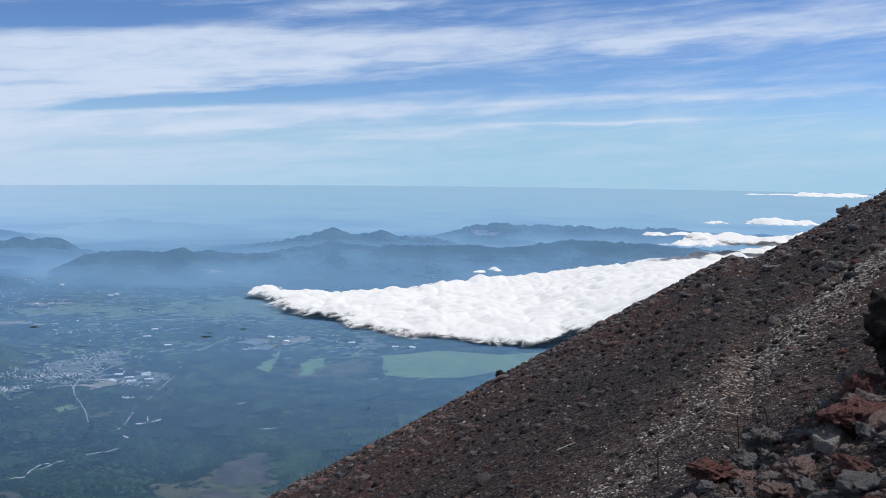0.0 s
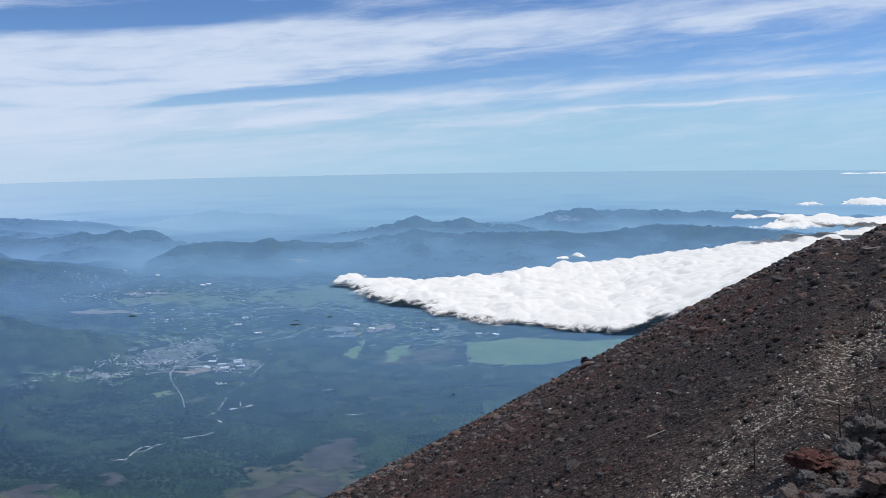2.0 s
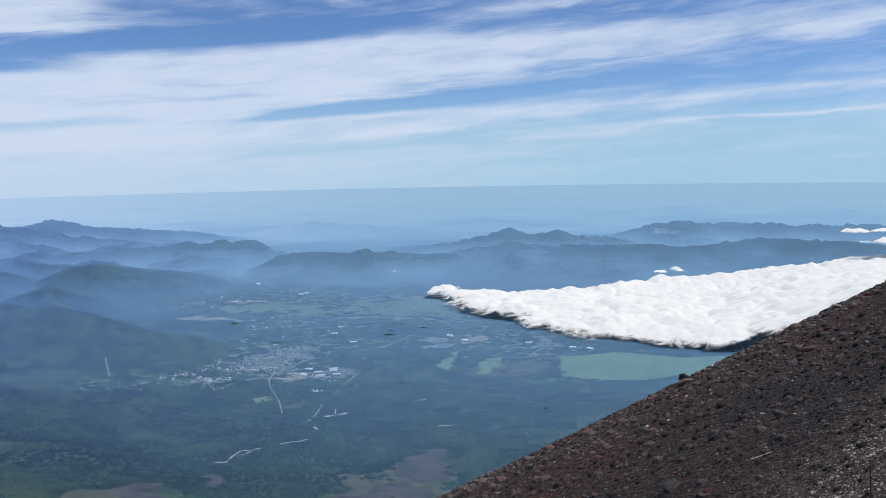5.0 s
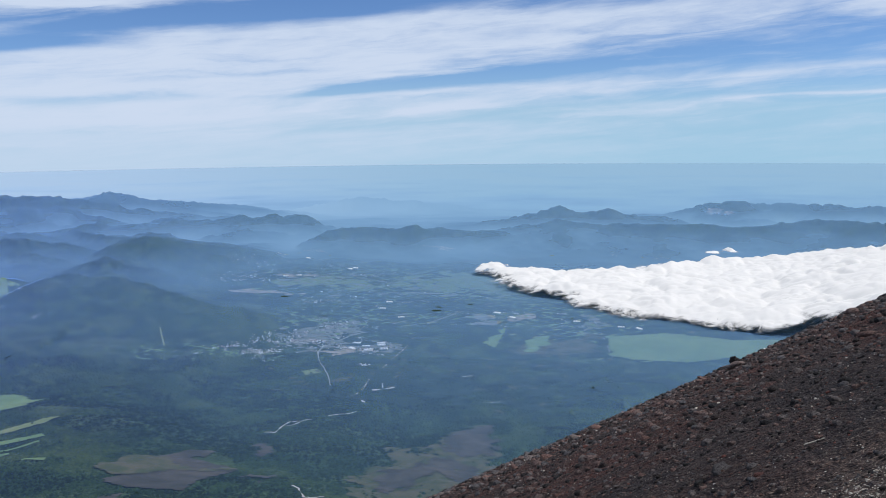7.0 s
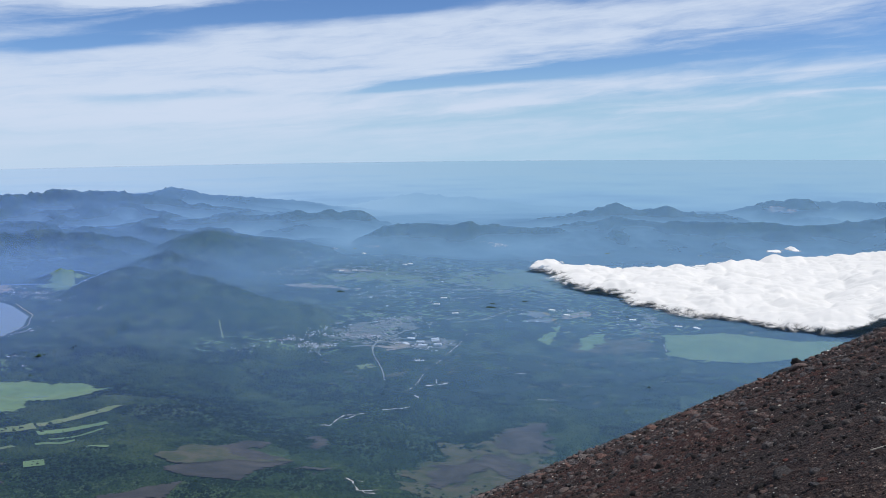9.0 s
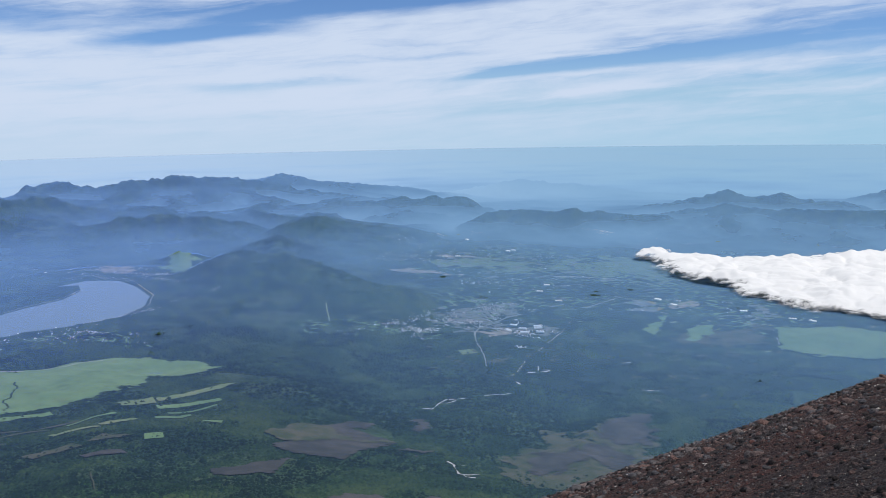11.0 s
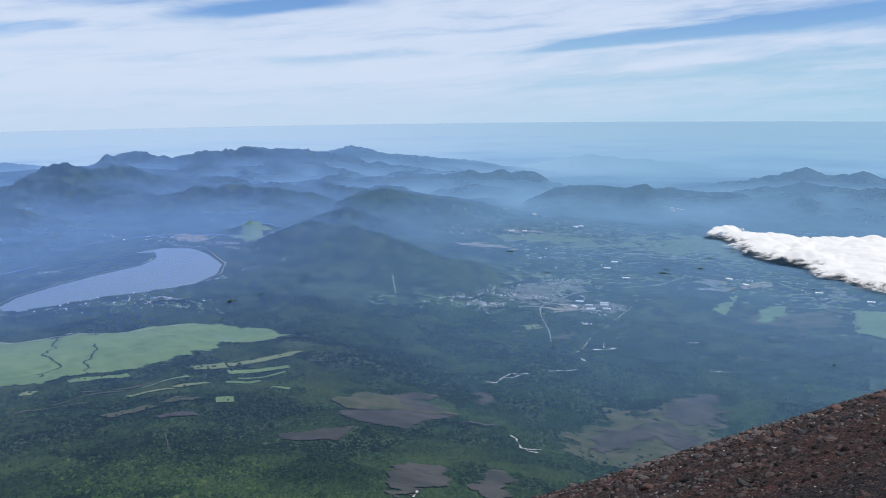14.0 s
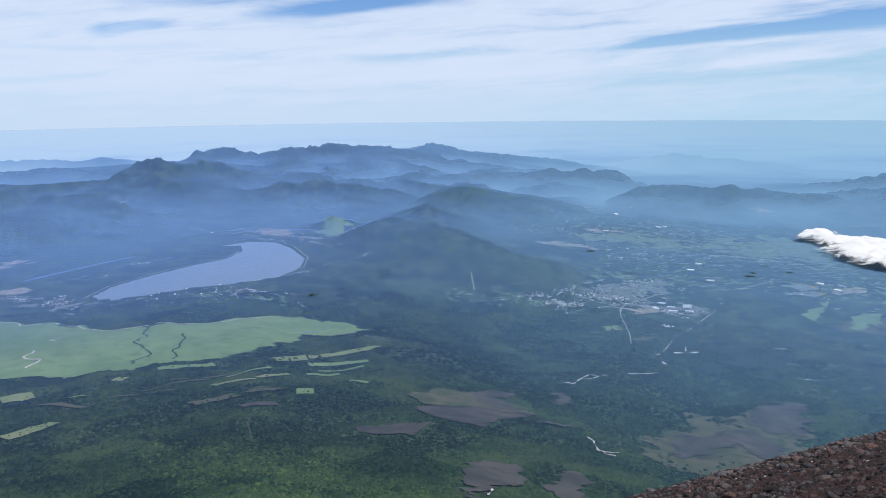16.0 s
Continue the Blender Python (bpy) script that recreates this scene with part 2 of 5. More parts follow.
def scree_material():
    m, n = material("volcanic scree")
    p = where(n)
    xyz = n.add("ShaderNodeSeparateXYZ", {0: p}).outputs
    broad = n.noise(p, 0.16, 6, 0.6, 0.8)
    mid = n.noise(p, 1.1, 6, 0.65)
    fine = n.noise(p, 18.0, 5, 0.7)
    # bands run down the flank: paler gravel, then grey cinders, then rust-brown cinders
    across = n.math("SUBTRACT", n.math("MULTIPLY", xyz[0], 0.78), n.math("MULTIPLY", n.math("SUBTRACT", xyz[1], 6.6), 0.62))
    wave = n.math("ADD", across, n.math("MULTIPLY", n.math("SUBTRACT", mid, 0.5), 1.8))
    belt = n.span(n.math("ABSOLUTE", wave), 0.0, 1.9, 1.0, 0.0)
    grey = n.math("MULTIPLY", n.span(wave, -9.0, -5.0), n.span(wave, -0.6, -1.6))
    patchy = n.math("ADD", n.math("MULTIPLY", n.math("SUBTRACT", broad, 0.5), 1.5), 0.54)
    rust = n.math("SUBTRACT", patchy, n.math("MULTIPLY", grey, 0.18))
    c = n.ramp(rust, [(0.34, (0.070, 0.061, 0.064, 1)), (0.45, (0.113, 0.078, 0.070, 1)), (0.55, (0.155, 0.079, 0.066, 1)), (0.68, (0.235, 0.090, 0.067, 1))])
    c = n.mix(n.span(mid, 0.45, 0.7, 0.0, 0.5), c, (0.090, 0.077, 0.079, 1))
    c = n.mix(n.math("MULTIPLY", belt, 0.85), c, (0.30, 0.225, 0.185, 1))
    # single stones of two sizes, darker towards their edges
    relief = n.math("MULTIPLY", fine, 0.25)
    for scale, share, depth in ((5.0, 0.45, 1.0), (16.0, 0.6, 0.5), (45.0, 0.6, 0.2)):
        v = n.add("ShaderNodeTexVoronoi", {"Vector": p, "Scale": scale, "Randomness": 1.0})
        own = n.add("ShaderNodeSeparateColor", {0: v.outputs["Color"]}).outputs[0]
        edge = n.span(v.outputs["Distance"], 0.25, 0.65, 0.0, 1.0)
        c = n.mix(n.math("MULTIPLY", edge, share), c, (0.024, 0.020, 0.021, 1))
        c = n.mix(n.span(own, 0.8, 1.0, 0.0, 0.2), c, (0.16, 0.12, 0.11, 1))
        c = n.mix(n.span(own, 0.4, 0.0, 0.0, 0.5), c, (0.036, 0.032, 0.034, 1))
        if scale > 10:
            pale = n.math("MULTIPLY", n.span(own, 0.93, 0.97), n.math("SUBTRACT", 1.0, edge))
            c = n.mix(n.math("MULTIPLY", pale, n.math("ADD", 0.42, n.math("MULTIPLY", belt, 0.5))), c, (0.38, 0.33, 0.28, 1))
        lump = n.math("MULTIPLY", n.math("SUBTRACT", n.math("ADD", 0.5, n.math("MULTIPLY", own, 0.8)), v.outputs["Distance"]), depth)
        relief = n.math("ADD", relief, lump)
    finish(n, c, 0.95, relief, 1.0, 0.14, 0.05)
    return m


def stone_material(name, a, b, c, pitted=0.75):
    m, n = material(name)
    p = n.add("ShaderNodeTexCoord").outputs["Object"]
    r = n.add("ShaderNodeNewGeometry").outputs["Random Per Island"]
    one = n.add("ShaderNodeObjectInfo").outputs["Random"]
    pick = n.math("FRACT", n.math("ADD", r, one))
    base = n.ramp(pick, [(0.0, a), (0.5, b), (1.0, c)])
    pits = n.noise(p, 12.0, 8, 0.75)
    base = n.mix(n.span(pits, 0.36, 0.52, pitted, 0.0), base, (0.008, 0.007, 0.007, 1))
    base = n.mix(n.span(n.noise(p, 2.5, 4), 0.55, 0.8, 0.0, 0.3), base, (0.07, 0.06, 0.055, 1))
    grit = n.noise(p, 34.0, 6, 0.8)
    base = n.mix(n.span(grit, 0.52, 0.72, 0.0, 0.55), base, tuple(min(v * 2.2 + 0.03, 0.85) for v in b[:3]) + (1,))
    pits = n.math("ADD", pits, n.math("MULTIPLY", grit, 0.6))
    finish(n, base, 0.9, pits, 1.0, 0.12, 0.15)
    return m


def plain_material(name, colour, rough=0.6):
    m, n = material(name)
    p = where(n)
    c = n.mix(n.span(n.noise(p, 1.3, 5), 0.35, 0.7, 0.0, 0.35), colour, tuple(v * 0.55 for v in colour[:3]) + (1,))
    finish(n, c, rough)
    return m


COUNTRY = country_material()
MEADOW = cover_material("meadow grass", (0.095, 0.16, 0.072, 1), (0.125, 0.195, 0.088, 1), 0.03)
CROP = cover_material("pale crop", (0.15, 0.175, 0.095, 1), (0.11, 0.155, 0.07, 1), 0.08)
BARE = cover_material("bare volcanic sand", (0.060, 0.058, 0.052, 1), (0.030, 0.034, 0.030, 1), 0.07)
DRY = cover_material("dry lava field", (0.070, 0.070, 0.046, 1), (0.036, 0.052, 0.024, 1), 0.16)
URBAN = cover_material("town ground", (0.15, 0.16, 0.16, 1), (0.07, 0.10, 0.07, 1), 0.25)
GRAVEL = cover_material("pale river gravel", (0.42, 0.40, 0.38, 1), (0.30, 0.29, 0.27, 1), 0.3)
ASPHALT = cover_material("pale road", (0.24, 0.25, 0.25, 1), (0.18, 0.20, 0.18, 1), 0.2)
WATER = water_material()
SOIL = cover_material("bare pale soil", (0.27, 0.235, 0.20, 1), (0.13, 0.14, 0.10, 1), 0.22)
FARM = cover_material("patchwork farmland", (0.13, 0.18, 0.09, 1), (0.06, 0.105, 0.045, 1), 0.22)
POND = cover_material("muddy pond water", (0.15, 0.18, 0.19, 1), (0.11, 0.14, 0.15, 1), 0.1)
CLOUD = cloud_material()
SCREE = scree_material()
LAVA = stone_material("lava stone", (0.082, 0.083, 0.092, 1), (0.14, 0.122, 0.120, 1), (0.15, 0.086, 0.074, 1), 0.6)
CINDER = stone_material("fine cinders", (0.055, 0.053, 0.059, 1), (0.094, 0.072, 0.068, 1), (0.155, 0.080, 0.066, 1), 0.6)
RED_LAVA = stone_material("red lava stone", (0.20, 0.075, 0.062, 1), (0.15, 0.062, 0.053, 1), (0.12, 0.060, 0.055, 1))
ROCK = stone_material("rough lava rock", (0.17, 0.172, 0.182, 1), (0.235, 0.212, 0.207, 1), (0.24, 0.155, 0.138, 1), 0.6)
RED_ROCK = stone_material("rough red lava rock", (0.18, 0.082, 0.074, 1), (0.155, 0.078, 0.072, 1), (0.15, 0.086, 0.080, 1), 0.85)
GREY_ROCK = stone_material("pale grey rock", (0.34, 0.34, 0.33, 1), (0.30, 0.30, 0.29, 1), (0.36, 0.34, 0.32, 1), 0.5)
# for dark stones, and as painted shade on the foreground outcrop
BLACK_AND_SHADED_LAVA = stone_material("black and shaded lava", (0.022, 0.023, 0.026, 1), (0.03, 0.027, 0.027, 1), (0.04, 0.03, 0.028, 1))
PALE_STONE = stone_material("pale stone", (0.78, 0.75, 0.70, 1), (0.66, 0.60, 0.53, 1), (0.46, 0.39, 0.32, 1), 0.2)


# ---- the lie of the land ----
def hashed(i, j, seed):
    v = (i.astype(np.int64) * 374761393 + j.astype(np.int64) * 668265263 + seed * 1442695041) & 0x7FFFFFFF
    v = ((v ^ (v >> 13)) * 1274126177) & 0x7FFFFFFF
    return ((v ^ (v >> 16)) & 0xFFFF) / 65535.0


def value_noise(x, y, seed=0):
    i, j = np.floor(x), np.floor(y)
    u, v = x - i, y - j
    u, v = u * u * (3 - 2 * u), v * v * (3 - 2 * v)
    a, b, c, d = hashed(i, j, seed), hashed(i + 1, j, seed), hashed(i, j + 1, seed), hashed(i + 1, j + 1, seed)
    return (a * (1 - u) + b * u) * (1 - v) + (c * (1 - u) + d * u) * v - 0.5


def fbm(x, y, size, octaves=4, seed=0, gain=0.5):
    total, amp, f = 0.0, 1.0, 1.0 / size
    for k in range(octaves):
        total = total + amp * value_noise(x * f + 17.3 * k, y * f - 9.1 * k, seed + k)
        amp, f = amp * gain, f * 2.03
    return total


def smooth(v, lo, hi):
    u = np.clip((v - lo) / (hi - lo), 0, 1)
    return u * u * (3 - 2 * u)


RIDGES = []


def ridge(front, back, points, rough=1.0):
    """A mountain chain: its points are bearing, distance and the slope of the line of sight from the eye to the crest."""
    RIDGES.append((front, back, rough, np.array(points, float)))


# low wooded hills beside the lake
ridge(130, 80, ((-45.5, 660, -9.9), (-41.9, 650, -8.8), (-41.0, 647, -8.38), (-40.2, 644, -8.15), (-39.5, 640, -8.07), (-38.8, 637, -8.12), (-38.0, 633, -8.3), (-37.0, 629, -8.65), (-34.5, 610, -9.6), (-31.8, 590, -10.5), (-27.9, 570, -11.7), (-26.3, 560, -13.0)), 0.5)
ridge(60, 60, ((-46.5, 735, -9.2), (-45.0, 735, -8.4), (-43.8, 735, -7.9), (-42.6, 735, -8.2), (-41.3, 735, -8.9)), 0.4)
ridge(80, 80, ((-40.5, 790, -8.4), (-37.2, 790, -7.4), (-35.6, 790, -7.9), (-31.8, 780, -9.6), (-29.4, 770, -10.6)))
ridge(150, 100, ((-75.0, 800, -5.2), (-64.1, 800, -5.4), (-62.3, 800, -5.9), (-59.4, 800, -6.6), (-57.8, 810, -6.6), (-55.8, 820, -7.3), (-54.5, 820, -8.0), (-52.0, 830, -8.5)))
ridge(90, 90, ((-52.5, 900, -7.8), (-51.5, 900, -7.1), (-48.9, 900, -6.2), (-45.6, 910, -5.8), (-43.3, 910, -6.1), (-41.8, 920, -5.8), (-39.5, 920, -6.5), (-37.2, 900, -7.3)))
ridge(90, 90, ((-39.0, 880, -7.6), (-36.4, 880, -6.5), (-34.9, 880, -6.3), (-32.6, 900, -6.8), (-29.5, 920, -7.1), (-25.7, 940, -7.7)))
ridge(130, 110, ((-62.0, 1010, -6.2), (-59.7, 1010, -5.8), (-58.3, 1010, -5.0), (-56.6, 1010, -4.2), (-54.7, 1010, -3.85), (-53.5, 1020, -4.1), (-51.7, 1030, -4.4), (-48.0, 1050, -5.0), (-44.0, 1060, -5.4), (-39.0, 1060, -6.0), (-34.0, 1060, -6.0)))
ridge(110, 90, ((-38.0, 1150, -5.6), (-33.3, 1150, -5.0), (-30.3, 1160, -5.2), (-28.0, 1180, -5.1), (-24.6, 1200, -5.1), (-23.6, 1200, -5.7)))
ridge(150, 130, ((-58.5, 1290, -4.9), (-56.5, 1290, -4.6), (-55.0, 1290, -4.3), (-53.5, 1290, -3.9), (-52.4, 1290, -3.5), (-50.6, 1300, -3.5), (-48.1, 1300, -3.6), (-46.6, 1300, -3.2), (-44.3, 1310, -3.3), (-41.7, 1320, -3.45), (-39.8, 1330, -3.65), (-38.2, 1335, -4.0), (-36.5, 1340, -4.15), (-34.5, 1345, -4.6), (-32.5, 1350, -4.8)))
ridge(150, 130, ((-40.5, 1500, -3.7), (-38.4, 1500, -3.5), (-36.9, 1500, -3.25), (-34.5, 1510, -3.8), (-31.8, 1520, -4.0), (-28.0, 1540, -4.5), (-24.3, 1560, -5.0)), 0.4)
ridge(130, 120, ((-76.0, 1300, -4.2), (-64.0, 1300, -4.3), (-62.1, 1300, -4.25), (-58.9, 1300, -4.35), (-56.0, 1300, -4.2)), 0.5)
ridge(160, 140, ((-76.0, 1800, -3.4), (-63.9, 1800, -3.5), (-61.4, 1800, -3.45), (-58.5, 1800, -3.6), (-55.5, 1800, -3.9)), 0.2)
# the caldera range across the plain
ridge(80, 80, ((-26.2, 1000, -8.0), (-25.0, 1000, -6.9), (-23.9, 1000, -6.5), (-22.8, 1000, -6.1), (-21.0, 1000, -6.0), (-19.2, 1000, -6.15), (-18.2, 1000, -6.0), (-17.4, 1000, -5.75), (-16.6, 1000, -6.2), (-13.7, 1010, -6.5), (-8.4, 1020, -6.5)), 0.6)
ridge(150, 100, ((-19.0, 1060, -6.9), (-17.1, 1060, -6.4), (-12.8, 1060, -6.4), (-9.4, 1060, -6.0), (-7.5, 1060, -5.6), (-4.8, 1060, -5.9), (0.3, 1060, -5.85), (3.8, 1070, -5.9), (7.2, 1070, -5.6), (10.7, 1080, -5.1), (12.5, 1080, -5.3), (18.0, 1100, -5.6), (30.0, 1100, -5.8)), 0.5)
ridge(110, 110, ((-18.5, 1240, -6.5), (-15.9, 1240, -6.2), (-10.9, 1240, -5.5), (-7.7, 1240, -4.7), (-5.6, 1240, -5.1), (-4.1, 1240, -4.8), (-2.6, 1250, -5.2), (0.0, 1260, -5.4)), 0.7)
ridge(120, 120, ((-4.5, 1380, -5.4), (-0.4, 1380, -5.1), (1.7, 1380, -4.5), (3.7, 1380, -4.2), (5.8, 1390, -4.35), (7.8, 1400, -4.3), (11.2, 1420, -4.4), (15.6, 1450, -4.4), (19.1, 1450, -4.6), (22.5, 1450, -4.7), (35.0, 1450, -5.0)), 0.8)
# headlands beyond the bay
ridge(160, 200, ((-27.0, 1750, -5.0), (-23.9, 1750, -4.35), (-20.9, 1750, -3.95), (-18.6, 1750, -4.1), (-16.3, 1750, -4.4), (-12.4, 1750, -4.95), (-10.0, 1750, -5.2)), 0.6)
ridge(200, 150, ((-26.0, 4500, -2.0), (-20.0, 4500, -1.87), (-14.0, 4500, -1.82), (-9.0, 4500, -1.90), (-2.0, 4500, -1.86), (4.0, 4500, -1.93), (14.0, 4500, -2.0)), 0.2)

LAKE = ((-435, 255), (-451, 280), (-459, 313), (-463, 347), (-463, 375), (-476, 400), (-493, 413), (-506, 402), (-503, 430), (-481, 439), (-454, 428), (-417, 405),
        (-396, 380), (-388, 353), (-394, 331), (-407, 307), (-414, 282), (-420, 260))
LAKE_Z, SEA_Z = EYE - 111.0, EYE - 160.0


def inside(x, y, poly):
    hit = np.zeros(np.shape(x), bool)
    for (x0, y0), (x1, y1) in zip(poly, poly[1:] + poly[:1]):
        cross = ((y0 > y) != (y1 > y)) & (x < (x1 - x0) * (y - y0) / ((y1 - y0) or 1e-9) + x0)
        hit ^= cross
    return hit


def edge_gap(x, y, poly):
    best = np.full(np.shape(x), 1e9)
    for (x0, y0), (x1, y1) in zip(poly, poly[1:] + poly[:1]):
        dx, dy = x1 - x0, y1 - y0
        u = np.clip(((x - x0) * dx + (y - y0) * dy) / (dx * dx + dy * dy), 0, 1)
        best = np.minimum(best, np.hypot(x - x0 - u * dx, y - y0 - u * dy))
    return best


def plain_z(r, az):
    """Height, below the eye, of the smooth foot and plain without their hills."""
    deep = np.interp(az, (-180, -80, -62, -50, -40, -30, -18, -5, 30, 90, 180), (-100, -113, -115, -115, -119, -128, -134, -136, -136, -110, -90))
    return deep * (1 - np.exp(-r / 150)) - (166 + deep) * smooth(r, 1250, 2000)


def ground_z(x, y):
    """Height of the country below, from the mountain's foot to the sea."""
    r = np.hypot(x, y)
    az = np.degrees(np.arctan2(x, y))
    base = plain_z(r, az)
    base = base + fbm(x, y, 70, 4, 5) * 2.6 * smooth(r, 130, 500) + fbm(x, y, 14, 3, 9) * 0.7 * smooth(r, 120, 300)
    swell = 1 - 2 * np.abs(fbm(x, y, 55, 4, 67, 0.5))
    base = base + 3.0 * (swell - 0.6) * smooth(r, 140, 240) * (1 - smooth(r, 420, 560))
    wild = smooth(r, 800, 950) * (1 - smooth(r, 1350, 1600)) * (1 - smooth(az, -33, -24))
    base = base + wild * 26 * np.clip(0.62 - 2.2 * np.abs(fbm(x, y, 150, 5, 91, 0.5)), 0, 1)
    z = base
    spur = fbm(x, y, 75, 5, 21, 0.55)
    crinkle = fbm(x, y, 26, 5, 27, 0.62)
    fold = 1 - 2 * np.abs(0.75 * fbm(x + crinkle * 12, y, 70, 4, 31, 0.5) + 0.4 * fbm(x, y, 27, 4, 35, 0.55))
    for front, back, rough, p in RIDGES:
        rc, el = np.interp(az, p[:, 0], p[:, 1]), np.interp(az, p[:, 0], p[:, 2])
        crest = rc * np.tan(np.radians(el))
        ends = smooth(az, p[0, 0] - 2.2, p[0, 0] + 0.3) * (1 - smooth(az, p[-1, 0] - 0.3, p[-1, 0] + 2.2))
        off = r - rc - spur * front * 0.25
        u = np.abs(np.where(off < 0, off / front, off / back))
        shape = np.clip(1 - u, 0, 1) ** 1.25
        gully = (1 - fold) * np.clip(u, 0, 1) * np.clip(1.6 - u, 0, 1)
        rise = (crest - base) * ends
        h = base + rise * np.clip(shape - 1.25 * max(rough, 0.45) * gully * (shape > 0) * shape, 0, 1) + (spur * 2.0 + crinkle * 9.0 * np.clip(rise / 16, 0, 1)) * rough * shape
        z = np.where(rise > 0, np.maximum(z, h), z)
    near = (np.abs(x + 440) < 160) & (np.abs(y - 345) < 180)
    if np.any(near):
        gap = np.where(near, edge_gap(x, y, list(LAKE)), 999)
        wet = near & inside(x, y, list(LAKE))
        shore = LAKE_Z - EYE
        dry = shore + 0.25 + np.maximum(z - shore, 0.4) * smooth(gap, 0, 60)
        z = np.where(wet, shore - 0.2 - np.minimum(gap * 0.1, 3), np.where(gap < 60, np.minimum(np.maximum(z, shore + 0.5), dry), z))
    return z + EYE


H0, BEND = 2.2, 0.00025


def lean(az):
    a = np.radians(az)
    return 0.554 * np.sin(a) - 0.302 * np.cos(a) - 0.02 * smooth(az, 18.5, 20.7)


def scree_z(x, y):
    """Height of the cinder slope on which the eye stands."""
    r = np.hypot(x, y)
    az = np.degrees(np.arctan2(x, y))
    z = -H0 + r * (lean(az) + 2 * math.sqrt(H0 * BEND)) - BEND * r * r
    z = z + fbm(x, y, 9, 3, 41) * 0.30 * smooth(r, 3, 12) + fbm(x, y, 1.6, 3, 47) * 0.14 + fbm(x, y, 0.35, 2, 53) * 0.05 * (1 - smooth(r, 25, 60))
    z = z - 0.0011 * np.maximum(r - 115, 0) ** 2
    return z + EYE + 0.62 * np.exp(-((r / 1.2) ** 2))


# ---- mesh helpers ----
def raw_mesh(name, verts, faces, mat=None, shade=False):
    me = bpy.data.meshes.new(name)
    verts, faces = np.asarray(verts, np.float32), np.asarray(faces, np.int32)
    k = faces.shape[1]
    me.vertices.add(len(verts))
    me.vertices.foreach_set("co", verts.ravel())
    me.loops.add(faces.size)
    me.loops.foreach_set("vertex_index", faces.ravel())
    me.polygons.add(len(faces))
    me.polygons.foreach_set("loop_start", np.arange(0, faces.size, k, dtype=np.int32))
    if shade:
        me.polygons.foreach_set("use_smooth", np.ones(len(faces), bool))
    me.update(calc_edges=True)
    me.validate()
    if mat:
        me.materials.append(mat)
    return me


def sheet_faces(rows, cols, wrap=False):
    i, j = np.meshgrid(np.arange(rows - 1), np.arange(cols if wrap else cols - 1), indexing="ij")
    k = (j + 1) % cols
    return np.stack([i * cols + j, (i + 1) * cols + j, (i + 1) * cols + k, i * cols + k], -1).reshape(-1, 4)


def part(name, bm, mat, parent=None, label=""):
    me = bpy.data.meshes.new(name)
    bm.to_mesh(me)
    bm.free()
    me.materials.append(mat)
    ob = new(name, me)
    ob.parent = parent
    return tagged(ob, label)


def polar_sheet(bearings, radii, height):
    a = np.radians(bearings)[None, :]
    r = radii[:, None]
    x, y = r * np.sin(a), r * np.cos(a)
    z = height(x, y)
    return np.stack([x, y, z], -1).reshape(-1, 3)


# ---- ground, lake and sea ----
BEARINGS = np.concatenate([np.arange(-180, -82, 2.0), np.arange(-82, -68, 0.5), np.arange(-68, 24, 0.13), np.arange(24, 40, 0.5), np.arange(40, 180, 2.0)])
RADII = np.concatenate([np.geomspace(70, 560, 170), np.geomspace(564, 1600, 260), np.geomspace(1612, 4950, 70)])
ground = new("ground", raw_mesh("ground", polar_sheet(BEARINGS, RADII, ground_z), sheet_faces(len(RADII), len(BEARINGS), True), COUNTRY, True))
tagged(ground, "wooded foothills, broad green plain and blue mountain ranges below", "terrain", kind="structure")


def flat_poly(name, poly, z, mat, label, category):
    bm = bmesh.new()
    bm.faces.new([bm.verts.new((x, y, z)) for x, y in poly])
    bmesh.ops.triangulate(bm, faces=bm.faces[:])
    bmesh.ops.recalc_face_normals(bm, faces=bm.faces[:])
    ob = part(name, bm, mat)
    return tagged(ob, label, category, kind="structure")


def spread(poly, by):
    c = np.mean(poly, 0)
    return [tuple(c + (np.array(p) - c) * by) for p in poly]


flat_poly("lake", spread(LAKE, 1.03)[::-1], LAKE_Z, WATER, "calm blue-grey mountain lake reflecting the pale sky", "lake")
ring = np.radians(np.arange(-90, 60, 1.0))
verts = [(r * math.sin(a), r * math.cos(a), SEA_Z) for r in np.geomspace(1300, 4980, 12) for a in ring]
sea = new("sea", raw_mesh("sea", verts, sheet_faces(12, len(ring)), WATER))
tagged(sea, "hazy blue sea reaching to the far horizon", "sea", kind="structure")


def drape(name, poly, mat, label, category, lift=0.35, step=1.0, ragged=7.0, kind="structure"):
    """Ground cover in the outline poly, lying on the country."""
    p = np.array(poly, float)
    x0, y0 = p.min(0) - 4
    x1, y1 = p.max(0) + 4
    gx, gy = np.meshgrid(np.arange(x0, x1, step), np.arange(y0, y1, step), indexing="ij")
    rim = [tuple(q) for q in p]
    cx, cy = gx + step / 2, gy + step / 2
    keep = edge_gap(cx, cy, rim) * np.where(inside(cx, cy, rim), 1, -1) + fbm(cx, cy, 20, 5, 61, 0.7) * ragged > 0
    faces = sheet_faces(*gx.shape)
    faces = faces[keep[:-1, :-1].ravel()]
    if not len(faces):
        return None
    used, inv = np.unique(faces, return_inverse=True)
    x, y = gx.ravel()[used], gy.ravel()[used]
    verts = np.stack([x, y, ground_z(x, y) + lift], -1)
    ob = new(name, raw_mesh(name, verts, inv.reshape(-1, 4)[:, ::-1], mat, True))
    return tagged(ob, label, category, kind=kind)


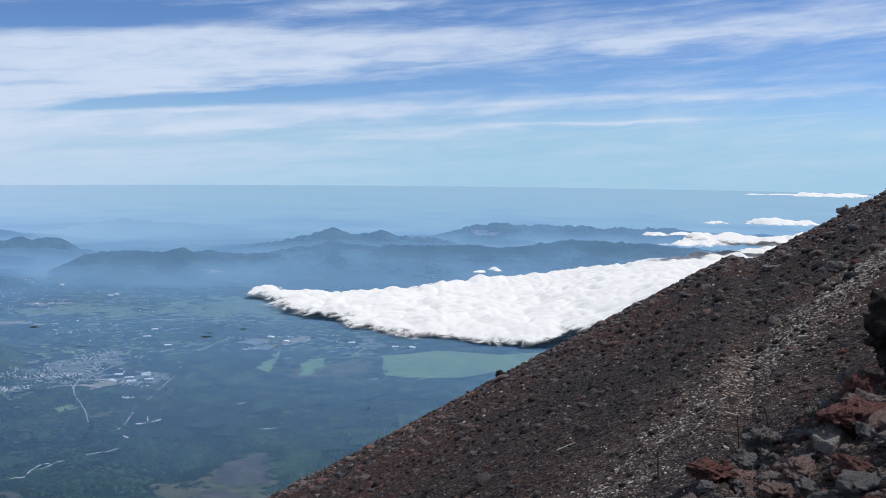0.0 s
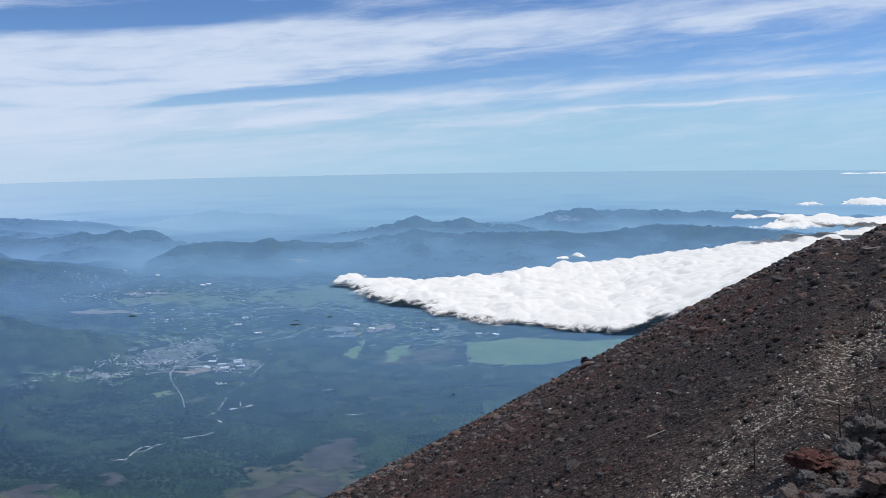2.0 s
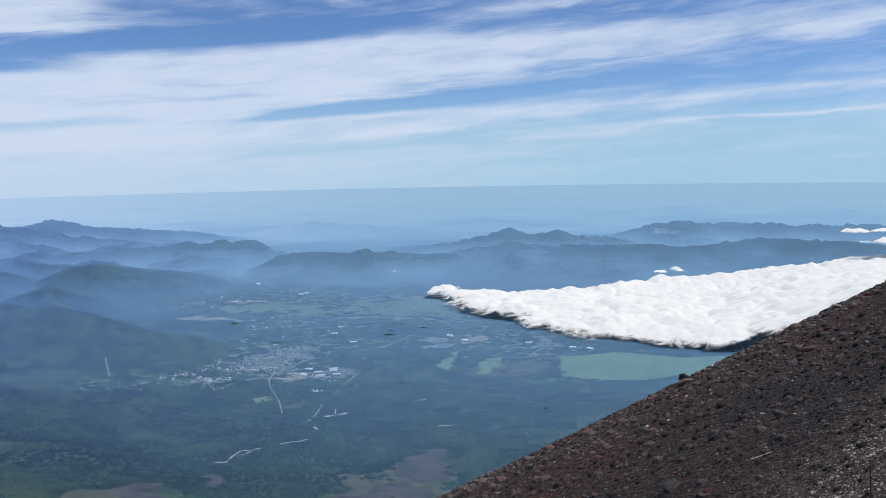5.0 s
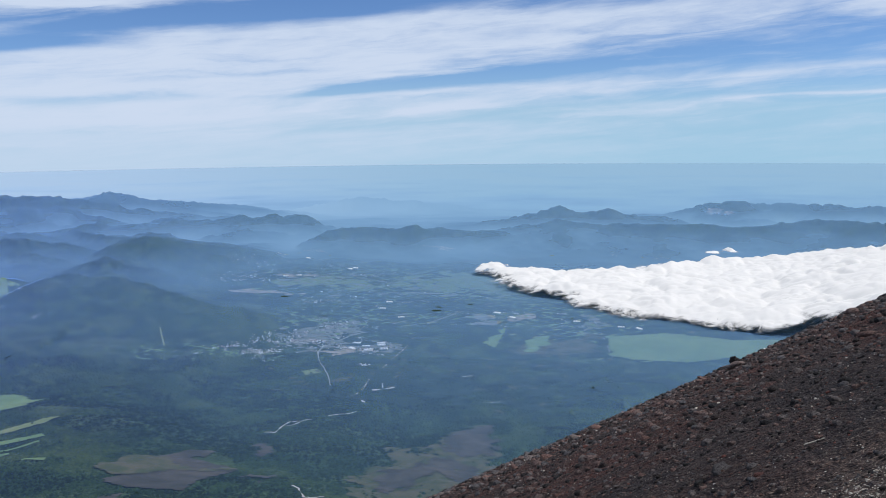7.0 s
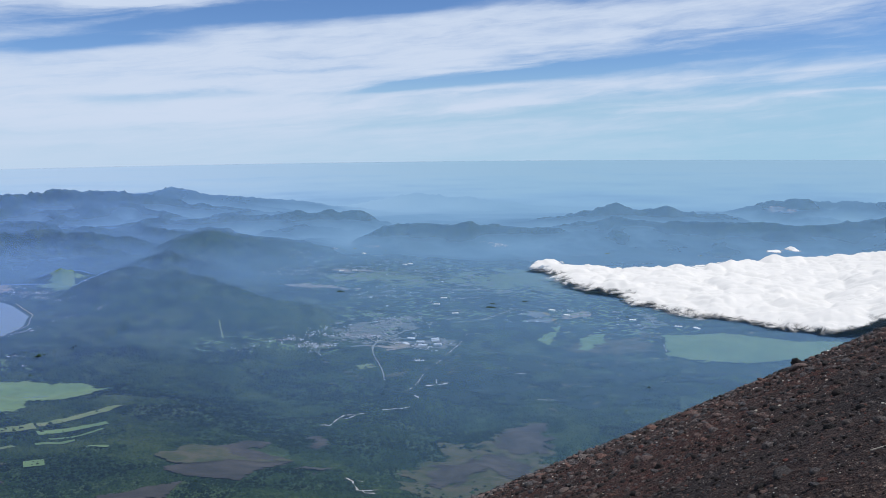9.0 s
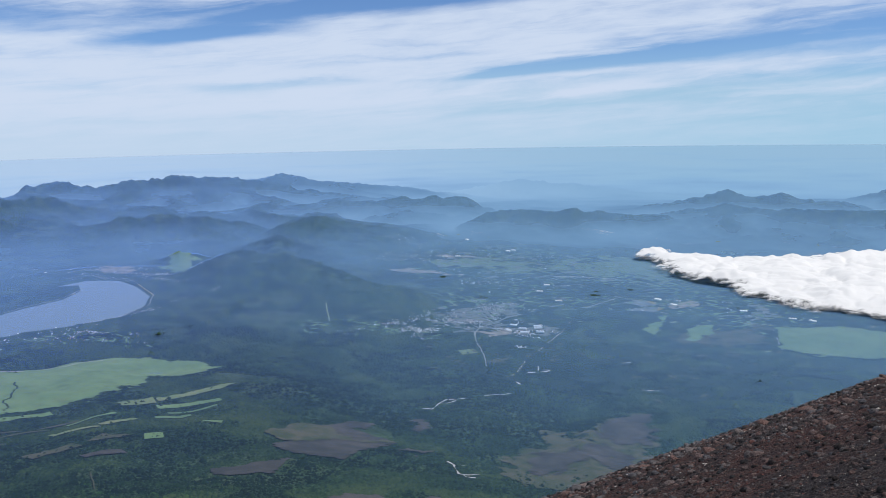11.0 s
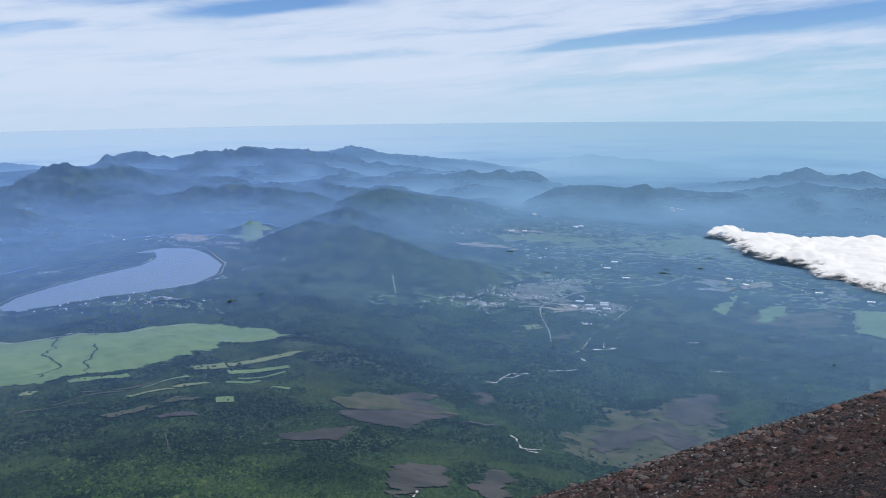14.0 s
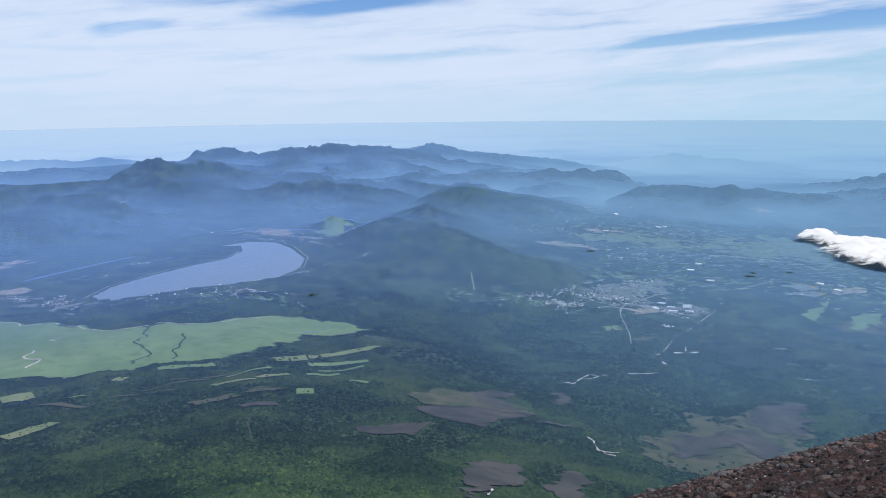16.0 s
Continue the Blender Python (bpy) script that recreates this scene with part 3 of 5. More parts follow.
drape("meadow", ((-420, 197), (-389, 210), (-354, 215), (-340, 227), (-330, 248), (-314, 273), (-284, 299), (-264, 293), (-260, 272), (-264, 255), (-261, 239), (-265, 206), (-275, 187), (-292, 166), (-309, 143), (-360, 150)),
      MEADOW, "wide pale green grassland ringed by dark woods", "meadow")
drape("meadow", ((-40, 558), (-2, 573), (23, 565), (51, 562), (65, 568), (85, 560), (70, 520), (47, 516), (-2, 498), (-33, 498)),
      MEADOW, "bright green grassland beside the dark woods below the cloud", "meadow", 0.75)
SAND_LABEL = "grey-purple bare volcanic sand in the forest"
drape("sand_flat", ((-165, 228), (-162, 240), (-159, 249), (-153, 246), (-149, 237), (-144, 238), (-138, 236), (-134, 222), (-135, 202), (-143, 198), (-151, 197), (-158, 210)), BARE, SAND_LABEL, "sand flat", ragged=6.0, step=0.6)
drape("scrub_bank", ((-168, 212), (-167, 228), (-160, 231), (-153, 224), (-143, 226), (-138, 234), (-140, 223), (-153, 217), (-158, 209)), DRY, "pale yellow-green scrub along a sand bank", "scrub", 0.5, 0.6, 7.0)
drape("sand_flat", ((-153, 167), (-144, 176), (-142, 187), (-137, 182), (-137, 170), (-145, 165)), BARE, "narrow grey strip of bare volcanic sand", "sand flat", ragged=5.0, step=0.5)
drape("sand_flat", ((-105, 147), (-109, 160), (-107, 170), (-103, 175), (-98, 160), (-89, 143), (-92, 132)), BARE, "grey bare volcanic sand running down the foot", "sand flat", ragged=9.0, step=0.5)
drape("sand_flat", ((-88, 162), (-95, 184), (-86, 174), (-82, 158)), BARE, "small grey patch of bare sand among bright shrubs", "sand flat", ragged=7.0, step=0.5)
drape("sand_flat", ((-149, 273), (-143, 274), (-141, 262), (-136, 254), (-134, 258), (-139, 268)), BARE, "dark lava scar in the forest", "sand flat", ragged=7.0, step=0.6)
drape("lava_field", ((-102, 244), (-99, 262), (-85, 286), (-76, 312), (-78, 334), (-74, 334), (-68, 306), (-60, 290), (-60, 268), (-60, 232), (-76, 226), (-88, 217), (-97, 226)), DRY, "olive and brown dry scrub on old lava", "lava field", ragged=16.0, step=0.8)
for k, spot in enumerate(((-86, 246, 5), (-72, 300, 7), (-77, 270, 7), (-66, 262, 5), (-74, 320, 4), (-120, 228, 4))):
    ring = [(spot[0] + spot[2] * math.cos(b), spot[1] + 1.9 * spot[2] * math.sin(b)) for b in np.linspace(0, 6.28, 9)[:-1]]
    drape("sand_flat", ring, BARE, "grey bare cinders showing through dry scrub", "sand flat", 0.6, 0.7, 16.0)

# ---- painted haze on a shell over the country ----
def painted_haze_depth(x, y, z):
    """Strength of the painted haze: grows with distance from the eye, more in valleys."""
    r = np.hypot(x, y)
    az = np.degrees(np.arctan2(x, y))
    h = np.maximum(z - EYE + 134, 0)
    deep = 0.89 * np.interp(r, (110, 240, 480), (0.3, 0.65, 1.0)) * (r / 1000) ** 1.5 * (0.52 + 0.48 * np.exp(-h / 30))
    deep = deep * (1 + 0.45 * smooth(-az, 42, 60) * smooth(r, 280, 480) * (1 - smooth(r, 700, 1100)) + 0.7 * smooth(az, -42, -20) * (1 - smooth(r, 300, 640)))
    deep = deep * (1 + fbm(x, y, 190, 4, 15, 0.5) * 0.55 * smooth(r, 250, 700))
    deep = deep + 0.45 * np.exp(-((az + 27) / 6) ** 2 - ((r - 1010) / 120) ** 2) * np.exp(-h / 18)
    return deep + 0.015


# height of the shell, just above land and water, that carries the painted haze
def haze_shell_z(x, y):
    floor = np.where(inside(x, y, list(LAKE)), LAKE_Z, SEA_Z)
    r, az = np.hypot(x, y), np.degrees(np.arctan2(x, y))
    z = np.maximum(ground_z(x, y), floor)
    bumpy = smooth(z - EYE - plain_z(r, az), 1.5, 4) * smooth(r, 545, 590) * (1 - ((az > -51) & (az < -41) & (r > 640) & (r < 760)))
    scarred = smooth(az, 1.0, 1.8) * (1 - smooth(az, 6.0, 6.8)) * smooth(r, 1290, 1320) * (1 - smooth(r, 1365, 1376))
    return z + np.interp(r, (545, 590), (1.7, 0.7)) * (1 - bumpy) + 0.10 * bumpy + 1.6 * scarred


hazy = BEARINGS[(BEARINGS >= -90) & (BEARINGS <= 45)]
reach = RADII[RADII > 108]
air = polar_sheet(hazy, reach, haze_shell_z)
me = raw_mesh("haze", air, sheet_faces(len(reach), len(hazy))[:, [0, 3, 2, 1]], painted_haze_material(), True)


def spread_out(grid, reach_rows, reach_cols):
    """The mean of each place's surroundings."""
    for axis, k in ((0, reach_rows), (1, reach_cols)):
        pad = [(k + 1, k) if a == axis else (0, 0) for a in (0, 1)]
        total = np.cumsum(np.pad(grid, pad, mode="edge"), axis)
        grid = (np.take(total, range(2 * k + 1, total.shape[axis]), axis) - np.take(total, range(total.shape[axis] - 2 * k - 1), axis)) / (2 * k + 1)
    return grid


# the painted haze is made denser in the hollows between the ranges
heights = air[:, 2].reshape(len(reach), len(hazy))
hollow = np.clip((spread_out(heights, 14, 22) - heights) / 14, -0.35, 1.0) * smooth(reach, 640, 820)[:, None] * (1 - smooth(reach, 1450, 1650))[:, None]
deep = np.clip(painted_haze_depth(air[:, 0], air[:, 1], air[:, 2]) * (1 + 0.75 * hollow.ravel()), 0.0, 6.0)
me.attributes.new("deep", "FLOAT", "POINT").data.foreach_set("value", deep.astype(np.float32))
tagged(new("haze", me), "thin shell painting blue distance haze over plain, valleys and sea", "haze", kind="stuff")

# ---- sea of cloud ----
BANK = ((-189, 760), (-159, 775), (-95, 766), (-44, 783), (51, 872), (129, 882), (184, 865), (242, 861), (325, 935), (411, 1008), (444, 947), (280, 672), (139, 489), (81, 547), (43, 539), (6, 552),
        (-31, 568), (-78, 628), (-137, 666))

BANK = [(x * k, y * k) for x, y, k in ((x, y, 1 + 0.065 * float(1 - smooth(math.degrees(math.atan2(x, y)), 4, 18))) for x, y in BANK)]


def bank_z(x, y):
    """The bank lies low over the plain and climbs towards the pass."""
    return EYE - 131 + 32 * smooth(np.degrees(np.arctan2(x, y)), 4, 18)


def billow(x, y, size, octaves, seed):
    total, amp = 0.0, 1.0
    for k in range(octaves):
        f = 2.1 ** k / size
        total = total + amp * np.abs(2 * value_noise(x * f + 3.1 * k, y * f + 7.7 * k, seed + k))
        amp *= 0.52
    return total


def cloud(name, poly, height, label, step=1.3, torn=40, tall=1.0, wide=46.0):
    """A heap of cloud over the outline poly, thin and ragged at its rim."""
    p = np.array(poly, float)
    lo, hi = p.min(0) - 18, p.max(0) + 18
    gx, gy = np.meshgrid(np.arange(lo[0], hi[0], step), np.arange(lo[1], hi[1], step), indexing="ij")
    rim = [tuple(q) for q in p]
    gap = edge_gap(gx, gy, rim) * np.where(inside(gx, gy, rim), 1, -1)
    gap = gap + (fbm(gx, gy, 55, 5, 71, 0.6) * torn + fbm(gx, gy, 14, 3, 73) * 14 * min(torn / 34, 1)) * np.exp(-np.maximum(gap, 0) / 30)
    body = smooth(gap, -6, wide)
    top = tall * body * (3.0 + fbm(gx, gy, 80, 3, 75) * 4 + billow(gx + fbm(gx, gy, 40, 2, 5) * 30, gy, 46, 2, 77) * 6.0 + billow(gx, gy + fbm(gx, gy, 20, 2, 6) * 12, 19, 2, 87) * 4.2 + billow(gx, gy, 7.0, 2, 97) * 1.1)
    verts = np.stack([gx, gy, height(gx, gy) + top], -1).reshape(-1, 3)
    faces = sheet_faces(*gx.shape)
    faces = faces[(gap > -8)[:-1, :-1].ravel()]
    used, inv = np.unique(faces, return_inverse=True)
    me = raw_mesh(name, verts[used], inv.reshape(-1, 4)[:, ::-1], CLOUD, True)
    me.attributes.new("thick", "FLOAT", "POINT").data.foreach_set("value", smooth(gap, -8, wide * 1.25).ravel()[used].astype(np.float32))
    return tagged(new(name, me), label, "cloud")


def small_cloud(bearing, dip, distance, width, depth, label, tall=0.45):
    a = radians(bearing)
    x, y, z = distance * math.sin(a), distance * math.cos(a), distance * math.tan(radians(dip)) + EYE
    ring = [(x + width / 2 * math.cos(b), y + depth / 2 * math.sin(b)) for b in np.linspace(0, 6.283, 12, endpoint=False)]
    return cloud("small_cloud", ring, lambda u, v: z + 0 * u, label, max(width / 40, 0.6), depth * 0.9, tall * width / 40, depth * 0.4)


cloud("cloud_bank", BANK, bank_z, "white billowing sea of cloud lying over the plain", 1.2, 40, 0.8, 40.0)
small_cloud(2.6, -7.62, 930, 11, 15, "small white puff of cloud above the bank", 1.3)
small_cloud(3.7, -7.52, 930, 13, 16, "small white puff of cloud above the bank", 1.3)
small_cloud(17.0, -5.3, 900, 60, 50, "heaped white cloud rising behind the bank")
small_cloud(19.5, -5.0, 920, 70, 60, "heaped white cloud rising behind the bank")
small_cloud(22.0, -5.2, 930, 70, 60, "heaped white cloud rising behind the bank")
small_cloud(16.0, -4.75, 980, 26, 20, "small white puff of cloud before the mountains")
small_cloud(14.2, -4.85, 980, 30, 14, "thin white shred of cloud before the mountains")
small_cloud(18.0, -4.0, 1180, 46, 30, "white puff of cloud above the far coast")
small_cloud(21.9, -3.9, 1180, 110, 50, "long white row of cloud above the far coast", 0.2)
small_cloud(21.2, -2.05, 1250, 66, 30, "flat white lens of cloud near the horizon", 0.12)
small_cloud(24.6, -2.1, 1250, 96, 40, "flat white lens of cloud near the horizon", 0.18)

# ---- the cinder slope ----
SLOPE_BEARINGS = np.concatenate([np.arange(-180, -32, 1.5), np.arange(-32, 30, 0.12), np.arange(30, 180, 1.5)])
SLOPE_RADII = np.concatenate([np.geomspace(0.04, 4, 60), np.geomspace(4.06, 165, 380)])
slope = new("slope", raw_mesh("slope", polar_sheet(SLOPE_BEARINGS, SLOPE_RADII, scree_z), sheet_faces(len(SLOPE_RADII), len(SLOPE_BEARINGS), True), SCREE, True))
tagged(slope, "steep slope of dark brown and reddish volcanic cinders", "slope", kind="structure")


# ---- fields, roads and waters on the plain ----
def spine(points, n=24):
    p = np.array(points, float)
    d = np.concatenate([[0], np.cumsum(np.linalg.norm(np.diff(p, axis=0), axis=1))])
    s = np.linspace(0, d[-1], n)
    return np.stack([np.interp(s, d, p[:, 0]), np.interp(s, d, p[:, 1])], 1)


def ribbon(name, points, width, mat, label, category, lift=0.4, ragged=0.3, wander=0.6):
    """A road, track or strip that follows the ground."""
    p = spine(points, 40)
    p = p + np.stack([fbm(p[:, 0], p[:, 1], 9, 3, 33), fbm(p[:, 0], p[:, 1], 9, 3, 37)], 1) * wander
    d = np.gradient(p, axis=0)
    d /= np.linalg.norm(d, axis=1)[:, None]
    side = np.stack([-d[:, 1], d[:, 0]], 1)
    w = width / 2 * (1 + ragged * np.array([noise.noise((q[0] * 0.3, q[1] * 0.3, 0)) for q in p]))[:, None]
    rows = np.stack([p - side * w, p - side * w / 3, p + side * w / 3, p + side * w], 1).reshape(-1, 2)
    z = ground_z(rows[:, 0], rows[:, 1]) + lift
    faces = sheet_faces(len(p), 4)
    me = raw_mesh(name, np.column_stack([rows, z]), faces, mat, True)
    return tagged(new(name, me), label, category, kind="structure")


for a, b, w, m, label in (
        ((-247, 221), (-241, 233), 7, CROP, "pale ploughed strip among dark woods"),
        ((-241, 234), (-228, 267), 4, CROP, "long pale green field strip"),
        ((-234, 227), (-221, 248), 4, MEADOW, "long green field strip between hedges"),
        ((-223, 215), (-214, 224), 3, MEADOW, "narrow green field strip"),
        ((-229, 176), (-225, 192), 4, CROP, "narrow pale green field strip"),
        ((-228, 195), (-227, 210), 3, CROP, "thin pale field strip"),
        ((-269, 182), (-261, 202), 4, MEADOW, "green field strip under the grassland"),
        ((-197, 185), (-193, 189), 9, MEADOW, "small bright green field in the forest"),
        ((-211, 154), (-210, 171), 6, DRY, "dull olive clearing in the forest"),
        ((-212, 179), (-202, 183), 8, DRY, "dull olive clearing in the forest"),
        ((-193, 158), (-188, 169), 4, BARE, "grey-brown ploughed field"),
        ((-266, 146), (-255, 147), 6, MEADOW, "small bright green field"),
        ((-270, 165), (-266, 167), 6, CROP, "small pale field"),
        ((-287, 132), (-284, 142), 6, CROP, "pale field strip"),
        ((-271, 124), (-271, 130), 4, CROP, "pale field strip"),
        ((-232, 106), (-233, 122), 6, CROP, "long pale field in the forest"),
        ((-198, 212), (-192, 215), 3, MEADOW, "thin green clearing"),
        ((-185, 394), (-179, 401), 8, CROP, "pale green field beside the town"),
        ((-165, 384), (-159, 391), 8, DRY, "dull field beside the road")):
    ribbon("field", (a, b), w, m, label, "field")
for a, b, w, m, label in (
        ((-252, 175), (-243, 199), 2.2, DRY, "narrow olive field strip between hedges"),
        ((-248, 161), (-241, 185), 2.0, DRY, "narrow olive field strip between hedges"),
        ((-244, 146), (-237, 165), 2.0, DRY, "narrow olive field strip between hedges"),
        ((-241, 192), (-239, 212), 2.0, MEADOW, "narrow green field strip between hedges"),
        ((-226, 224), (-216, 240), 2.2, MEADOW, "narrow green field strip between hedges"),
        ((-266, 133), (-244, 138), 2.5, DRY, "narrow olive clearing in the forest")):
    ribbon("field", (a, b), w, m, label, "field")
for pts, w, m, label in (
        (((-163, 521), (-145, 358)), 1.3, DRY, "straight pale green cutting through the woods"),
        (((-163, 521), (-145, 358)), 0.35, GRAVEL, "straight pale lane along the felled cutting"),
        (((-179, 518), (-163, 521)), 3.0, DRY, "pale cleared ground at the head of the cutting"),
        (((-183, 564), (-193, 537), (-201, 513), (-206, 489), (-204, 463), (-200, 447), (-196, 438)), 1.2, ASPHALT, "pale highway curving round the town"),
        (((-196, 438), (-190, 425), (-179, 407), (-169, 390), (-162, 376)), 0.6, ASPHALT, "pale road running out of the town"),
        (((-204, 463), (-197, 478), (-195, 500)), 0.5, ASPHALT, "pale street through the works district"),
        (((-166, 564), (-156, 595), (-151, 633), (-133, 658)), 0.9, ASPHALT, "pale road across the plain"),
        (((-192, 535), (-176, 548), (-166, 564)), 0.7, ASPHALT, "pale road linking town and plain"),
        (((-239, 674), (-207, 683), (-178, 693)), 1.3, GRAVEL, "long pale embankment across the plain"),
        (((-58, 624), (-45, 567), (-33, 498)), 0.7, ASPHALT, "pale road beside the grassland"),
        (((-337, 225), (-313, 205), (-292, 194), (-285, 180)), 0.9, COUNTRY, "dark wooded gully in the grassland"),
        (((-312, 223), (-293, 210), (-277, 194)), 0.8, COUNTRY, "dark wooded gully in the grassland"),
        (((-362, 197), (-353, 188)), 0.9, GRAVEL, "pale bare track in the grassland"),
        (((-340, 171), (-317, 158)), 0.8, GRAVEL, "pale bare track in the grassland"),
        (((-419, 197), (-388, 209), (-353, 214), (-339, 226), (-329, 247), (-313, 272)), 0.7, GRAVEL, "pale lane along the grassland's edge"),
        (((-177, 147), (-160, 134)), 0.3, DRY, "pale forest track"),
        (((-279, 411), (-305, 446)), 0.9, CROP, "pale felled strip on the wooded hill")):
    ribbon("road" if m is ASPHALT else "track", pts, w, m, label, "road" if m is ASPHALT else "track", wander=7.0 if "grassland" in label and m is not ASPHALT else 0.4)
shore = [tuple(np.mean(LAKE, 0) + (np.array(q) - np.mean(LAKE, 0)) * 1.045) for q in LAKE]
ribbon("track", shore[:6], 0.35, GRAVEL, "pale shore road along the lake", "track")
ribbon("track", shore[10:15], 0.35, GRAVEL, "pale shore line along the lake", "track")
for pts, w in ((((-153, 290), (-148, 289), (-150, 297), (-150, 306), (-145, 310), (-141, 312)), 0.55), (((-150, 297), (-147, 300), (-146, 308)), 0.4), (((-139, 320), (-136, 325), (-133, 336)), 0.5), (((-138, 354), (-134, 352)), 0.8),
               (((-108, 219), (-105, 218), (-102, 213), (-100, 210), (-98, 211), (-96, 216)), 0.5), (((-105, 220), (-103, 222)), 0.35), (((-99, 211), (-97, 209), (-95, 212)), 0.4), (((-91, 137), (-93, 143)), 0.5),
               (((-143, 383), (-133, 389)), 0.9), (((-143, 398), (-139, 388)), 0.5), (((-83, 372), (-76, 376)), 0.8), (((-106, 420), (-101, 424)), 0.7)):
    ribbon("gravel_bar", pts, w, GRAVEL, "white gravel bed of a dry mountain stream", "gravel", 0.6, 1.8, 1.6)
for poly, label in ((((-599, 284), (-588, 298), (-566, 276), (-580, 262)), "pale bare lot beside the hills"), (((-500, 226), (-487, 243), (-478, 240), (-482, 226)), "pale bare lot beside the village"),
                    (((-540, 478), (-520, 486), (-500, 468), (-515, 460)), "brownish building land by the lake"), (((-372, 632), (-335, 642), (-303, 640), (-300, 630), (-333, 630)), "long brown building land on the plain"),
                    (((-358, 715), (-330, 740), (-322, 728), (-345, 705)), "long brown field beside the white halls"), (((-201, 449), (-186, 466), (-181, 452), (-190, 446)), "flat brown-grey field beside the works"),
                    (((-118, 590), (-106, 614), (-99, 608), (-108, 588)), "bright bare quarry ground on the plain")):
    drape("bare_lot", poly, SOIL, label, "bare land", 0.45, 1.0, 15.0)
for poly in (((-148, 587), (-144, 605), (-128, 603), (-123, 594), (-137, 579)), ((-139, 570), (-124, 584), (-116, 582), (-122, 561))):
    z = float(np.mean(ground_z(np.array([q[0] for q in poly], float), np.array([q[1] for q in poly], float)))) + 0.5
    flat_poly("pond", poly, z, POND, "shallow grey reservoir pond on the plain", "pond")
drape("farmland", ((-262, 705), (-235, 735), (-205, 790), (-150, 805), (-100, 800), (-80, 760), (-110, 715), (-160, 700), (-215, 695)), FARM, "broad patchwork of pale green paddies beyond the town", "farmland", 0.35, 1.6, 60.0)
drape("farmland", ((-345, 690), (-300, 735), (-255, 720), (-262, 690), (-300, 665)), FARM, "patchwork of pale green paddies on the plain", "farmland", 0.35, 1.6, 50.0)
drape("meadow", ((-94, 527), (-73, 545), (-48, 557), (-41, 512), (-60, 493), (-87, 507)), DRY, "patchy green pasture beside the woods", "meadow", 0.65, ragged=30.0)
drape("meadow", ((-113, 520), (-113, 558), (-105, 545), (-107, 507)), MEADOW, "small green pasture on the plain", "meadow", 0.75)
drape("meadow", ((-93, 528), (-78, 548), (-72, 520), (-83, 502)), MEADOW, "small green pasture on the plain", "meadow", 0.75)
GREEN_HILL = [(r * math.sin(radians(a)), r * math.cos(radians(a))) for a, r in ((-45.3, 682), (-44.0, 740), (-43.2, 738), (-41.8, 712), (-42.4, 668), (-43.6, 655), (-44.4, 664))]
drape("grassy_hill", GREEN_HILL, MEADOW, "bright green grassy hilltop above the lake", "hill", 0.5, ragged=26.0)

# patches of farmland and fairways too many to count
PLAIN_SPOTS = ((-150, 710, 100, 55, 420), (-300, 760, 80, 70, 120), (-100, 620, 50, 40, 70), (-60, 560, 40, 40, 50), (-220, 560, 60, 60, 60), (-90, 860, 120, 50, 90), (-380, 900, 60, 60, 40))


def patches(name, spots, mat, label, seed, length, width, lift=0.55):
    rng = np.random.default_rng(seed)
    verts, faces = [], []
    for cx, cy, sx, sy, count in spots:
        for k in range(count):
            x, y = rng.normal((cx, cy), (sx * 0.6, sy * 0.6))
            turn = rng.uniform(0, math.pi)
            l, w = rng.uniform(*length), rng.uniform(*width)
            bend = rng.uniform(-0.25, 0.25) * l
            u = np.linspace(-1, 1, 7)
            px, py = u * l / 2, bend * (1 - u * u)
            ww = w / 2 * np.sqrt(np.clip(1.05 - u ** 4, 0, 1))
            s, c = math.sin(turn), math.cos(turn)
            qx = np.concatenate([x + px * c - (py - ww) * s, x + px * c - (py + ww) * s])
            qy = np.concatenate([y + px * s + (py - ww) * c, y + px * s + (py + ww) * c])
            start = len(verts)
            verts.extend(zip(qx, qy))
            faces.extend((start + i, start + i + 1, start + i + 8, start + i + 7) for i in range(6))
    # none on the hills
    v = np.array(verts)
    z = ground_z(v[:, 0], v[:, 1])
    level = (z - EYE - plain_z(np.hypot(v[:, 0], v[:, 1]), np.degrees(np.arctan2(v[:, 0], v[:, 1])))).reshape(-1, 14).max(1) < 4
    me = raw_mesh(name, np.column_stack([v, z + lift]), np.array(faces)[np.repeat(level, 6)], mat, True)
    return tagged(new(name, me), label, "farmland", kind="stuff")


patches("farmland", PLAIN_SPOTS, MEADOW, "small green paddies and pastures on the plain", 11, (2, 8), (1, 3))
patches("farmland", PLAIN_SPOTS, CROP, "small pale fields scattered over the plain", 12, (2, 7), (0.8, 2.4))
patches("bare_land", ((-345, 720, 45, 25, 16), (-300, 690, 40, 20, 12), (-120, 590, 60, 40, 14), (-60, 480, 70, 60, 30), (-100, 430, 60, 50, 26), (-180, 400, 60, 50, 22)), DRY, "bare brown building land and clearings", 13, (3, 9), (1.2, 3))
patches("fairway", ((-250, 545, 26, 18, 60), (-236, 620, 12, 26, 30), (-175, 588, 10, 22, 24), (-240, 418, 40, 10, 40), (-280, 400, 30, 10, 20), (-345, 305, 22, 10, 24), (-130, 640, 40, 25, 24), (-370, 300, 30, 25, 20), (-330, 640, 30, 30, 16)), MEADOW, "curved bright green fairways between dark trees", 14, (3, 9), (0.7, 1.5))

DARK_WOOD = cover_material("dark plantation", (0.008, 0.022, 0.015, 1), (0.013, 0.030, 0.018, 1), 0.3)
